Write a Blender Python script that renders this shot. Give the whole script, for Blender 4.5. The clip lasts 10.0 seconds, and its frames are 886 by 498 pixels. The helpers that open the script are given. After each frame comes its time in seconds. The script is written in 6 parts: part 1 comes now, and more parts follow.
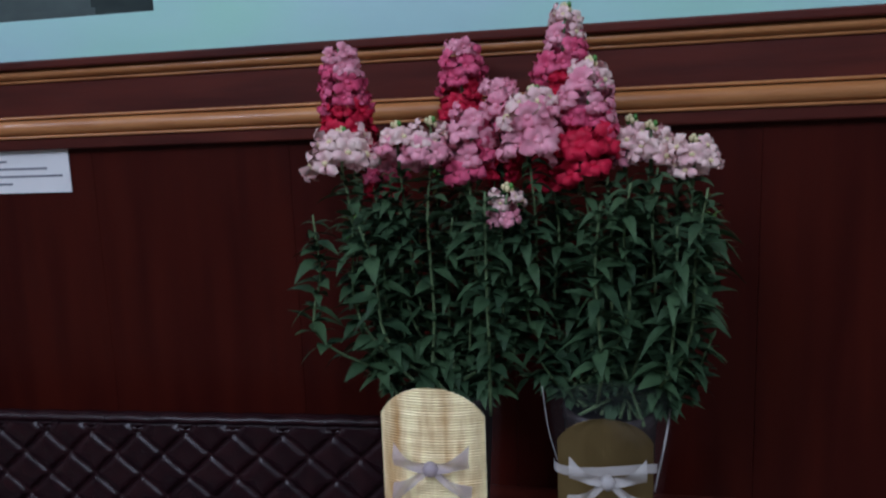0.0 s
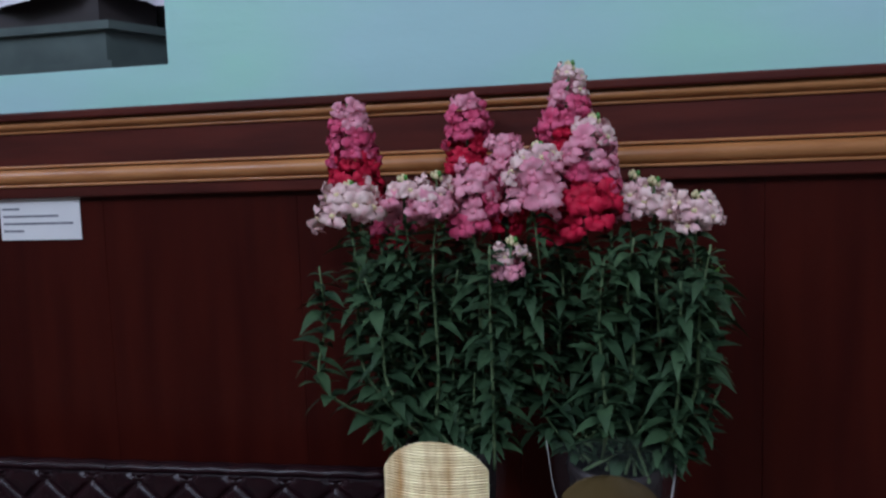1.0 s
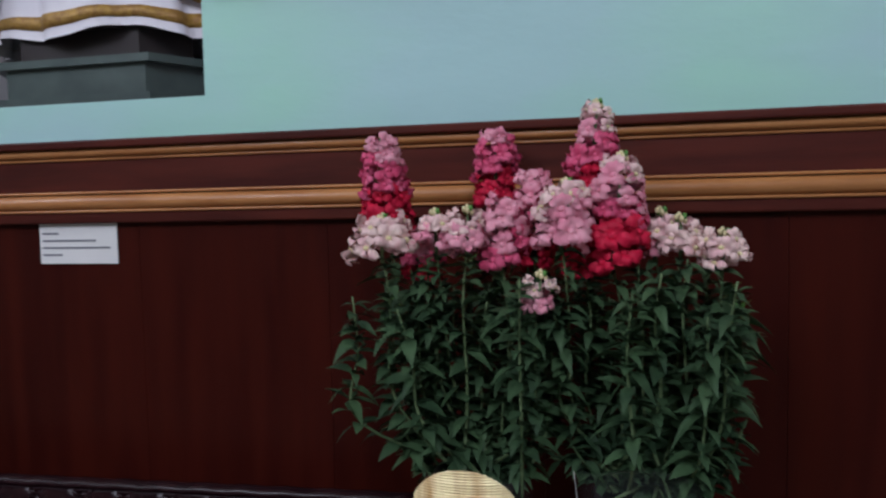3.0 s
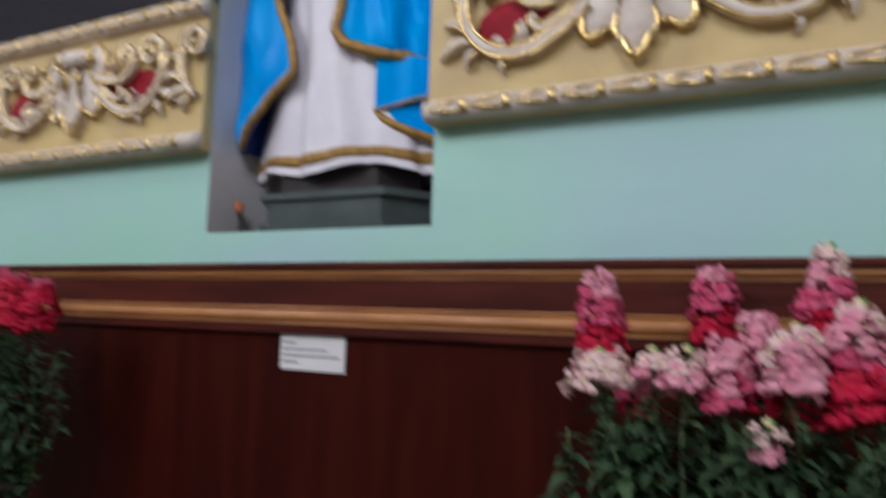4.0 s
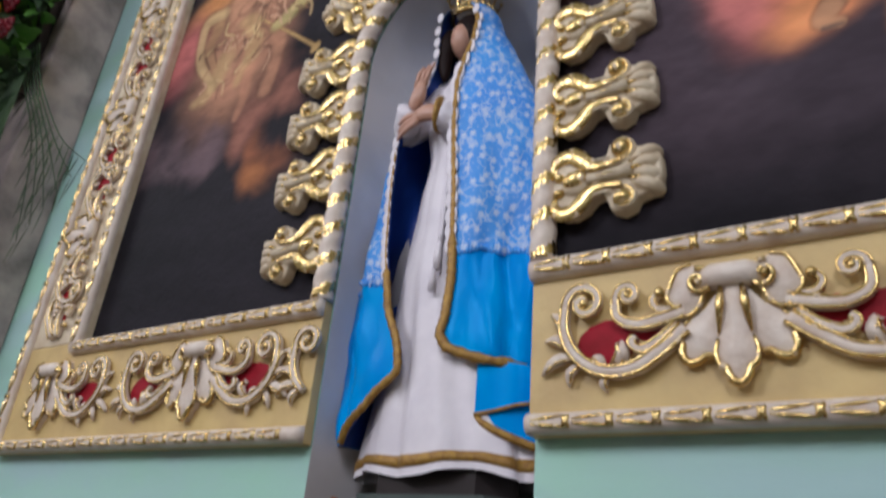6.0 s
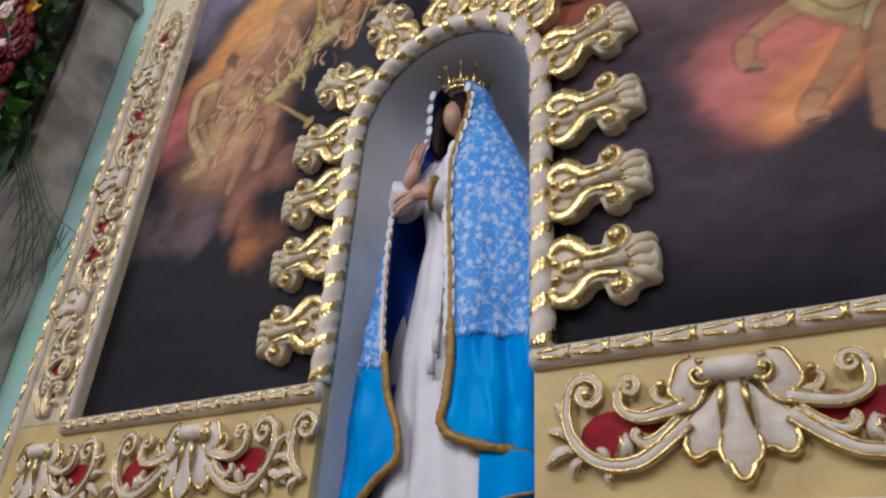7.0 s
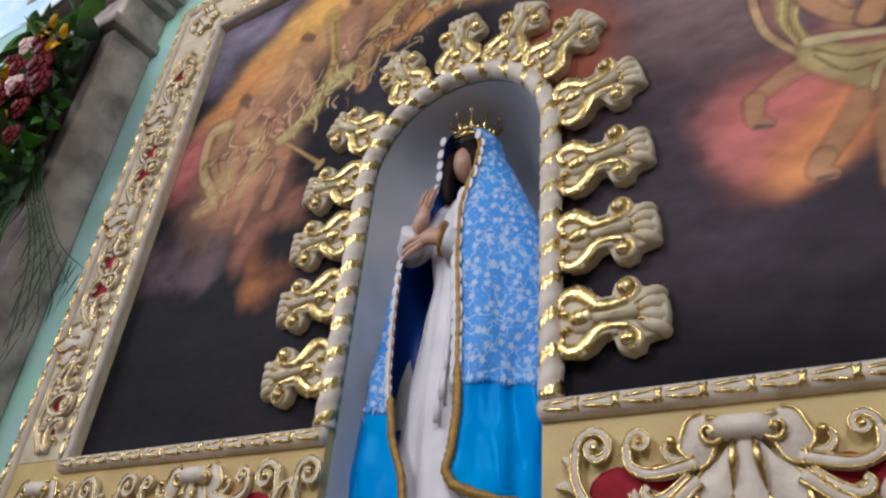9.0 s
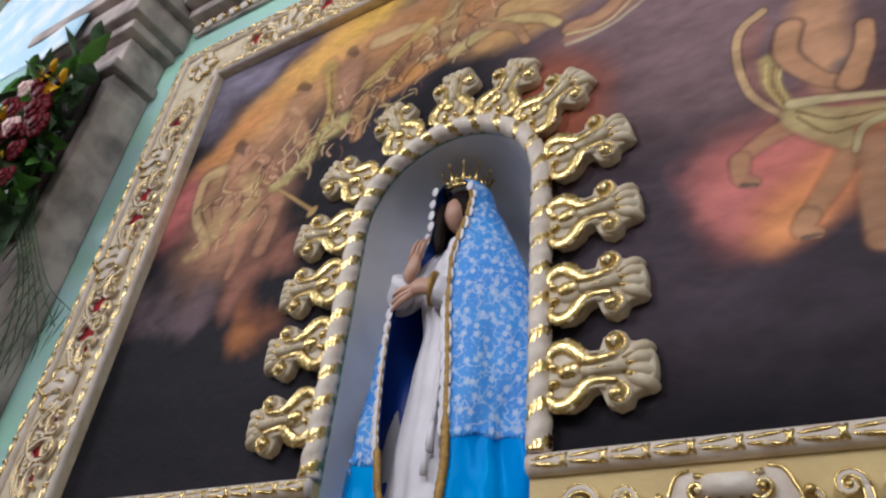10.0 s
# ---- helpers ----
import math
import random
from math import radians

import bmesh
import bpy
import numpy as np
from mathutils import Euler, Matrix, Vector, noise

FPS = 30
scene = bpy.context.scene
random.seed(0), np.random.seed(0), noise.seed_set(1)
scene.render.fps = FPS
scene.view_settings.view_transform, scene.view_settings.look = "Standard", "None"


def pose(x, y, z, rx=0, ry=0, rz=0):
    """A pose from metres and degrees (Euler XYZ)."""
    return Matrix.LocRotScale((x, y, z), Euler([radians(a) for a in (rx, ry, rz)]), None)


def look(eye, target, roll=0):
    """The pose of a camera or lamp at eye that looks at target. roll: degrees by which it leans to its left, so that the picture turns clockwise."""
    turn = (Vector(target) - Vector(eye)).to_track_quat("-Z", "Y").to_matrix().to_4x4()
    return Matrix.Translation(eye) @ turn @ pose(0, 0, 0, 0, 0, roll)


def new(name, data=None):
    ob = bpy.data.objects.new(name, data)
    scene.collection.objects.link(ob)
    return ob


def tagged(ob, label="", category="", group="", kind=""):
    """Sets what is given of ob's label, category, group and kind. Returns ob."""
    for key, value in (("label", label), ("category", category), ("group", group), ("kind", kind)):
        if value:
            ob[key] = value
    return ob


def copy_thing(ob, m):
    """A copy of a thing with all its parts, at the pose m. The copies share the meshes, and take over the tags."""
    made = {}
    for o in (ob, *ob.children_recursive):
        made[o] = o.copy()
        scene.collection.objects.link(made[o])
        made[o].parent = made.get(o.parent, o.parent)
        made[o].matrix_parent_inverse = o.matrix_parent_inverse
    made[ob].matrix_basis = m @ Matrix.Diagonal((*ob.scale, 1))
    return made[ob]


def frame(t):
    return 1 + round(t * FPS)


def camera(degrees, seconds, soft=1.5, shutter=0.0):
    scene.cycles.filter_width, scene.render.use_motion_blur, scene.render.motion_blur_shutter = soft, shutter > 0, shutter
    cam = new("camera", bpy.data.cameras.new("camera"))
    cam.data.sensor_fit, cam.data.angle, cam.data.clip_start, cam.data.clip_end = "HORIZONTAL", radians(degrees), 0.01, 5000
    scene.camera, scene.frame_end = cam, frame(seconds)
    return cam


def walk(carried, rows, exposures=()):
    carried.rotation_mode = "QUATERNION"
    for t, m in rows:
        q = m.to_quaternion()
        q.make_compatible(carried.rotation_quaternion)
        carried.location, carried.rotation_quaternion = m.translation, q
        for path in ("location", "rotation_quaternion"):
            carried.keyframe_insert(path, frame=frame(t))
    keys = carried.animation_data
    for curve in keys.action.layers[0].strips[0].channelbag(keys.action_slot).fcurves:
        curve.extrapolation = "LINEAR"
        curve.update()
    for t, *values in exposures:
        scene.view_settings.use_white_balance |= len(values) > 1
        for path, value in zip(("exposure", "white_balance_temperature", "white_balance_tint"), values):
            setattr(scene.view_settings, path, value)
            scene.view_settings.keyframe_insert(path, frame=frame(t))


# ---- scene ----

cam = camera(64.0, 10.0, soft=2.3, shutter=0.7)
# seconds, eye, target, roll
PATH = [
    (0, (0.844, -1.359, 1.443), (0.465, 0.583, 1.148), -2.1),
    (0.5, (0.843, -1.362, 1.449), (0.469, 0.588, 1.206), -1.8),
    (1, (0.846, -1.366, 1.458), (0.454, 0.588, 1.284), -1.7),
    (1.5, (0.842, -1.372, 1.463), (0.444, 0.583, 1.322), -1.6),
    (2, (0.846, -1.372, 1.463), (0.44, 0.581, 1.322), -1.5),
    (2.2, (0.847, -1.372, 1.46), (0.437, 0.581, 1.324), -1.5),
    (3.3, (0.823, -1.411, 1.487), (0.351, 0.529, 1.383), -0.7),
    (3.5, (0.82, -1.42, 1.481), (0.238, 0.493, 1.45), 0.0),
    (4, (0.797, -1.471, 1.512), (-0.12, 0.296, 1.705), 1.8),
    (4.5, (0.769, -1.536, 1.548), (-0.244, 0.131, 1.994), 3.5),
    (5, (0.776, -1.561, 1.594), (-0.256, 0.036, 2.213), 3.9),
    (5.5, (0.773, -1.568, 1.617), (-0.262, -0.022, 2.352), 4.0),
    (6, (0.779, -1.581, 1.636), (-0.257, -0.094, 2.483), 5.2),
    (6.2, (0.782, -1.584, 1.644), (-0.248, -0.122, 2.54), 5.6),
    (7.3, (0.771, -1.688, 1.761), (-0.194, -0.221, 2.718), 3.3),
    (7.5, (0.769, -1.689, 1.76), (-0.195, -0.225, 2.722), 3.3),
    (8, (0.768, -1.694, 1.761), (-0.197, -0.243, 2.743), 3.9),
    (8.5, (0.764, -1.696, 1.762), (-0.202, -0.258, 2.76), 4.6),
    (9, (0.765, -1.698, 1.765), (-0.194, -0.283, 2.804), 5.3),
    (9.5, (0.771, -1.706, 1.766), (-0.164, -0.324, 2.868), 6.5),
    (10, (0.776, -1.714, 1.771), (-0.133, -0.351, 2.919), 6.1),
]
walk(cam, [(t, look(eye, target, roll)) for t, eye, target, roll in PATH], exposures=[
    (0.0, -0.20, 5250, 10), (2.0, -0.18, 5330, 10), (3.5, -0.05, 6000, 10), (4.5, 0.0, 6150, 12), (6.0, -0.08, 6250, 12), (7.5, -0.16, 6300, 8), (10.0, -0.12, 6300, 8)])

# ---- world and light ----
world = bpy.data.worlds.new("sky")
scene.world = world
world.use_nodes = True
wn = world.node_tree
sky = wn.nodes.new("ShaderNodeTexSky")
sky.sky_type, sky.sun_disc = "NISHITA", False
sky.sun_elevation, sky.sun_rotation = radians(45), radians(200)
wn.nodes["Background"].inputs[1].default_value = 0.1
wn.links.new(sky.outputs[0], wn.nodes["Background"].inputs[0])


def window_light(name, eye, target, w, h, watts, colour):
    d = bpy.data.lights.new(name, "AREA")
    d.shape, d.size, d.size_y, d.energy, d.color = "RECTANGLE", w, h, watts, colour
    ob = new(name, d)
    ob.matrix_world = look(eye, target)
    return ob


# daylight through assumed, unseen nave windows: two behind the camera, one tall one to its left
window_light("daylight", (-3.2, -6.9, 6.3), (-1.5, 0, 4.2), 2.0, 2.7, 226, (0.97, 0.94, 1.0))
window_light("daylight", (2.6, -6.9, 6.3), (0.3, 0, 4.2), 2.0, 2.7, 228, (0.97, 0.94, 1.0))
window_light("daylight", (-6.9, -3.2, 6.3), (-0.5, 0, 4.4), 2.0, 2.7, 120, (0.97, 0.94, 1.0))


# ---- materials ----
def shader(name, colour, rough=0.5, metal=0.0, second=None, scale=6.0, bump=0.0, bump_scale=40.0, stretch=(1, 1, 1), coat=0.0,
           detail=4.0, spread=(0.35, 0.65), sheen=0.0, gloss=0.5):
    """A principled material with colour varied at two scales and a fine relief."""
    m = bpy.data.materials.new(name)
    m.use_nodes = True
    nt = m.node_tree
    b = nt.nodes["Principled BSDF"]
    b.inputs["Roughness"].default_value = rough
    b.inputs["Metallic"].default_value = metal
    b.inputs["Coat Weight"].default_value = coat
    b.inputs["Coat Roughness"].default_value = 0.15
    b.inputs["Sheen Weight"].default_value = sheen
    b.inputs["Specular IOR Level"].default_value = gloss
    tc = nt.nodes.new("ShaderNodeTexCoord")
    mp = nt.nodes.new("ShaderNodeMapping")
    mp.inputs["Scale"].default_value = stretch
    nt.links.new(tc.outputs["Object"], mp.inputs["Vector"])
    n = nt.nodes.new("ShaderNodeTexNoise")
    n.inputs["Scale"].default_value, n.inputs["Detail"].default_value = scale, detail
    nt.links.new(mp.outputs[0], n.inputs["Vector"])
    r = nt.nodes.new("ShaderNodeValToRGB")
    second = second or tuple(c * 0.8 for c in colour)
    r.color_ramp.elements[0].position, r.color_ramp.elements[1].position = spread
    r.color_ramp.elements[0].color, r.color_ramp.elements[1].color = (*second, 1), (*colour, 1)
    nt.links.new(n.outputs["Fac"], r.inputs[0])
    nt.links.new(r.outputs[0], b.inputs["Base Color"])
    if bump:
        n2 = nt.nodes.new("ShaderNodeTexNoise")
        n2.inputs["Scale"].default_value, n2.inputs["Detail"].default_value = bump_scale, 5
        nt.links.new(mp.outputs[0], n2.inputs["Vector"])
        bp = nt.nodes.new("ShaderNodeBump")
        bp.inputs["Strength"].default_value, bp.inputs["Distance"].default_value = bump, 0.004
        nt.links.new(n2.outputs["Fac"], bp.inputs["Height"])
        nt.links.new(bp.outputs[0], b.inputs["Normal"])
    return m


MINT = shader("mint_wall_paint", (0.40, 0.72, 0.57), 0.46, second=(0.43, 0.66, 0.65), scale=1.7, bump=1.0, bump_scale=5, stretch=(0.7, 1, 1.5), spread=(0.40, 0.60), coat=0.15, detail=6)
NICHE = shader("niche_plaster", (0.69, 0.67, 0.68), 0.6, second=(0.54, 0.525, 0.53), scale=3, bump=0.2, bump_scale=14)
MAHOGANY = shader("mahogany_veneer", (0.048, 0.0068, 0.0038), 0.36, second=(0.032, 0.0044, 0.003), scale=3.5, stretch=(5, 5, 0.5), bump=0.06, bump_scale=50, gloss=0.10)
MAHOGANY_TRIM = shader("mahogany_trim", (0.090, 0.017, 0.010), 0.4, second=(0.05, 0.009, 0.006), scale=5, stretch=(0.6, 5, 5), bump=0.08, gloss=0.2)
OAK = shader("golden_wood_strip", (0.52, 0.23, 0.075), 0.4, second=(0.38, 0.15, 0.045), scale=7, stretch=(0.8, 6, 6), bump=0.15, bump_scale=60, coat=0.2)
CREAM = shader("cream_paint", (0.69, 0.52, 0.22), 0.5, second=(0.57, 0.41, 0.18), scale=7, bump=0.4, bump_scale=40, detail=7)
PLASTER = shader("white_gesso", (0.77, 0.69, 0.60), 0.5, second=(0.62, 0.51, 0.42), scale=16, bump=0.6, bump_scale=50, detail=7)
GOLD = shader("gold_leaf", (0.80, 0.62, 0.27), 0.27, 1.0, second=(0.56, 0.38, 0.14), scale=30, bump=0.55, bump_scale=45)


def wear(m):
    """Gold leaf rubbed through to the pale ground in small patches."""
    nt = m.node_tree
    b = nt.nodes["Principled BSDF"]
    ramp = [n for n in nt.nodes if n.type == "VALTORGB"][0]
    tc = [n for n in nt.nodes if n.type == "TEX_COORD"][0]
    n = nt.nodes.new("ShaderNodeTexNoise")
    n.inputs["Scale"].default_value, n.inputs["Detail"].default_value = 42, 6
    nt.links.new(tc.outputs["Object"], n.inputs["Vector"])
    leaf = nt.nodes.new("ShaderNodeMapRange")
    leaf.inputs["From Min"].default_value, leaf.inputs["From Max"].default_value = 0.34, 0.43
    nt.links.new(n.outputs["Fac"], leaf.inputs["Value"])
    mix = nt.nodes.new("ShaderNodeMix")
    mix.data_type = "RGBA"
    nt.links.new(leaf.outputs[0], mix.inputs["Factor"])
    mix.inputs["A"].default_value = (0.66, 0.54, 0.38, 1)
    nt.links.new(ramp.outputs[0], mix.inputs["B"])
    nt.links.new(mix.outputs["Result"], b.inputs["Base Color"])
    nt.links.new(leaf.outputs[0], b.inputs["Metallic"])
    rough = nt.nodes.new("ShaderNodeMapRange")
    rough.inputs["To Min"].default_value, rough.inputs["To Max"].default_value = 0.5, 0.27
    nt.links.new(leaf.outputs[0], rough.inputs["Value"])
    nt.links.new(rough.outputs[0], b.inputs["Roughness"])


wear(GOLD)
IVORY = shader("ivory_paint", (0.71, 0.62, 0.46), 0.5, second=(0.57, 0.46, 0.31), scale=14, bump=0.5, bump_scale=40, detail=7)
RED = shader("red_inlay", (0.36, 0.010, 0.025), 0.6, second=(0.26, 0.007, 0.015), scale=20, bump=0.2, gloss=0.2)
STONE = shader("grey_stone", (0.52, 0.43, 0.40), 0.8, second=(0.22, 0.185, 0.18), scale=5, bump=0.5, bump_scale=18, detail=8)
PAPER = shader("white_paper", (0.80, 0.79, 0.77), 0.5, second=(0.74, 0.73, 0.72), scale=8)
INK = shader("grey_print", (0.20, 0.20, 0.23), 0.7)
LEATHER = shader("oxblood_leather", (0.020, 0.006, 0.008), 0.27, second=(0.012, 0.004, 0.006), scale=25, bump=0.08, bump_scale=90, gloss=0.25)
FLOOR = shader("stone_floor_tile", (0.22, 0.18, 0.15), 0.4, second=(0.16, 0.13, 0.10), scale=3, bump=0.1)
CEILING = shader("ceiling_paint", (0.50, 0.49, 0.44), 0.7, second=(0.42, 0.41, 0.37), scale=2)
ROBE = shader("white_satin", (0.80, 0.77, 0.81), 0.45, second=(0.70, 0.67, 0.72), scale=9, bump=0.25, bump_scale=24)
BLUE = shader("sky_blue_satin", (0.0, 0.37, 0.90), 0.32, second=(0.0, 0.27, 0.80), scale=5, bump=1.0, bump_scale=7, stretch=(1.6, 1.6, 0.6), gloss=0.3)
BLUE.node_tree.nodes["Principled BSDF"].inputs["Specular Tint"].default_value = (0.10, 0.55, 1.0, 1)
NAVY = shader("deep_blue_lining", (0.010, 0.06, 0.36), 0.5, scale=6)
GALLOON = shader("gold_braid", (0.42, 0.25, 0.05), 0.5, 0.3, second=(0.25, 0.13, 0.03), scale=60, bump=0.5, bump_scale=150)
SKIN = shader("painted_wood_flesh", (0.58, 0.34, 0.25), 0.4, second=(0.50, 0.28, 0.20), scale=12)
HAIR = shader("dark_hair", (0.014, 0.007, 0.006), 0.55, scale=30, gloss=0.12)
PEDESTAL = shader("grey_green_marble", (0.085, 0.115, 0.105), 0.35, second=(0.055, 0.075, 0.070), scale=8, bump=0.05)
LEAF = shader("snapdragon_leaf", (0.058, 0.108, 0.046), 0.55, second=(0.024, 0.050, 0.023), scale=14, bump=0.2, gloss=0.3)
LEAF_YOUNG = shader("young_leaf", (0.12, 0.30, 0.05), 0.5, second=(0.08, 0.22, 0.04), scale=14)
STEM = shader("plant_stem", (0.17, 0.24, 0.11), 0.6, second=(0.05, 0.085, 0.035), scale=20, gloss=0.2)
CRIMSON = shader("crimson_petal", (0.62, 0.012, 0.055), 0.55, second=(0.46, 0.010, 0.040), scale=40, gloss=0.2)
DARK_ROSE = shader("dark_red_rose", (0.15, 0.003, 0.010), 0.55, second=(0.07, 0.002, 0.007), scale=25, gloss=0.2)
ROSE = shader("rose_petal", (0.68, 0.13, 0.24), 0.55, second=(0.58, 0.055, 0.14), scale=40, gloss=0.2)
PINK = shader("pink_petal", (0.76, 0.36, 0.43), 0.55, second=(0.68, 0.22, 0.31), scale=40, gloss=0.2)
PALE = shader("pale_petal", (0.84, 0.64, 0.57), 0.55, second=(0.74, 0.44, 0.45), scale=40, gloss=0.2)
LEMON = shader("lemon_petal", (0.80, 0.70, 0.38), 0.55, scale=40)
GOLD_CARD = shader("gold_corrugated_card", (0.92, 0.80, 0.46), 0.36, 0.35, second=(0.50, 0.28, 0.09), scale=1.0, stretch=(34, 1, 6), bump=0.1, spread=(0.34, 0.60))
# gold card that faces away: its shade is put into a darker colour
SHADED_GOLD_CARD = shader("shaded_gold_corrugated_card", (0.26, 0.19, 0.075), 0.32, 0.75, second=(0.17, 0.12, 0.05), scale=4, bump=0.1)
RIBBON = shader("white_organza", (0.70, 0.66, 0.62), 0.6, second=(0.60, 0.56, 0.54), scale=20)
RIBBON.node_tree.nodes["Principled BSDF"].inputs["Alpha"].default_value = 0.62
LILAC = shader("lilac_organza", (0.62, 0.53, 0.55), 0.6, second=(0.52, 0.43, 0.47), scale=20)
LILAC.node_tree.nodes["Principled BSDF"].inputs["Alpha"].default_value = 0.62
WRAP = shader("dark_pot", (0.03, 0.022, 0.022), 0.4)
SUNFLOWER = shader("sunflower_petal", (0.80, 0.50, 0.02), 0.55, second=(0.72, 0.38, 0.01), scale=20)
BANNER = shader("printed_sky_panel", (0.45, 0.68, 0.86), 0.5, second=(0.78, 0.84, 0.88), scale=2.2, spread=(0.4, 0.55))
ORANGE = shader("orange_mark", (0.55, 0.16, 0.04), 0.6, scale=30)


def lace_material():
    """Blue cloth under a white net worked with five-petalled flowers and thin vines."""
    m = shader("white_lace_on_blue", (0.005, 0.25, 0.80), 0.55, second=(0.01, 0.31, 0.86), scale=7, bump=0.2)
    nt = m.node_tree
    b = nt.nodes["Principled BSDF"]
    ramp = [n for n in nt.nodes if n.type == "VALTORGB"][0]
    tc = [n for n in nt.nodes if n.type == "TEX_COORD"][0]

    def sums(op, a, c=None, third=None):
        n = nt.nodes.new("ShaderNodeMath")
        n.operation = op
        for i, v in enumerate((a, c, third)):
            if isinstance(v, (int, float)):
                n.inputs[i].default_value = v
            elif v is not None:
                nt.links.new(v, n.inputs[i])
        return n.outputs[0]
    sep = nt.nodes.new("ShaderNodeSeparateXYZ")
    nt.links.new(tc.outputs["Object"], sep.inputs[0])
    flat = nt.nodes.new("ShaderNodeCombineXYZ")
    nt.links.new(sums("ADD", sep.outputs[0], sums("MULTIPLY", sep.outputs[1], 0.8)), flat.inputs[0])
    nt.links.new(sep.outputs[2], flat.inputs[1])
    wob = nt.nodes.new("ShaderNodeTexNoise")
    wob.inputs["Scale"].default_value = 16
    nt.links.new(flat.outputs[0], wob.inputs["Vector"])

    def flowers(scale, radius, soft):
        v = nt.nodes.new("ShaderNodeTexVoronoi")
        v.voronoi_dimensions = "2D"
        v.inputs["Scale"].default_value, v.inputs["Randomness"].default_value = scale, 0.75
        nt.links.new(flat.outputs[0], v.inputs["Vector"])
        d = nt.nodes.new("ShaderNodeVectorMath")
        d.operation = "SUBTRACT"
        nt.links.new(flat.outputs[0], d.inputs[0])
        nt.links.new(v.outputs["Position"], d.inputs[1])
        q = nt.nodes.new("ShaderNodeSeparateXYZ")
        nt.links.new(d.outputs[0], q.inputs[0])
        lobes = sums("COSINE", sums("MULTIPLY_ADD", sums("ARCTAN2", q.outputs[1], q.outputs[0]), 5.0, v.outputs["Color"]))
        reach = sums("MULTIPLY_ADD", lobes, 0.12 * radius, 0.86 * radius)
        return sums("MINIMUM", sums("MAXIMUM", sums("DIVIDE", sums("SUBTRACT", reach, sums("DIVIDE", v.outputs["Distance"], scale)), soft), 0.0), 1.0)
    big, small = flowers(19, 0.0175, 0.007), flowers(37, 0.0075, 0.005)
    vine = sums("LESS_THAN", sums("ABSOLUTE", sums("SUBTRACT", wob.outputs["Fac"], 0.5)), 0.022)
    net = nt.nodes.new("ShaderNodeTexNoise")
    net.inputs["Scale"].default_value = 150
    nt.links.new(tc.outputs["Object"], net.inputs["Vector"])
    veil = sums("MULTIPLY", net.outputs["Fac"], 0.14)
    white = sums("MAXIMUM", sums("MAXIMUM", sums("MULTIPLY", big, sums("MULTIPLY_ADD", net.outputs["Fac"], 0.6, 0.38)), sums("MULTIPLY", small, 0.36)), sums("MAXIMUM", sums("MULTIPLY", vine, 0.50), veil))
    mix = nt.nodes.new("ShaderNodeMix")
    mix.data_type = "RGBA"
    nt.links.new(white, mix.inputs["Factor"])
    nt.links.new(ramp.outputs[0], mix.inputs["A"])
    mix.inputs["B"].default_value = (0.70, 0.78, 0.90, 1)
    nt.links.new(mix.outputs["Result"], b.inputs["Base Color"])
    return m


LACE = lace_material()


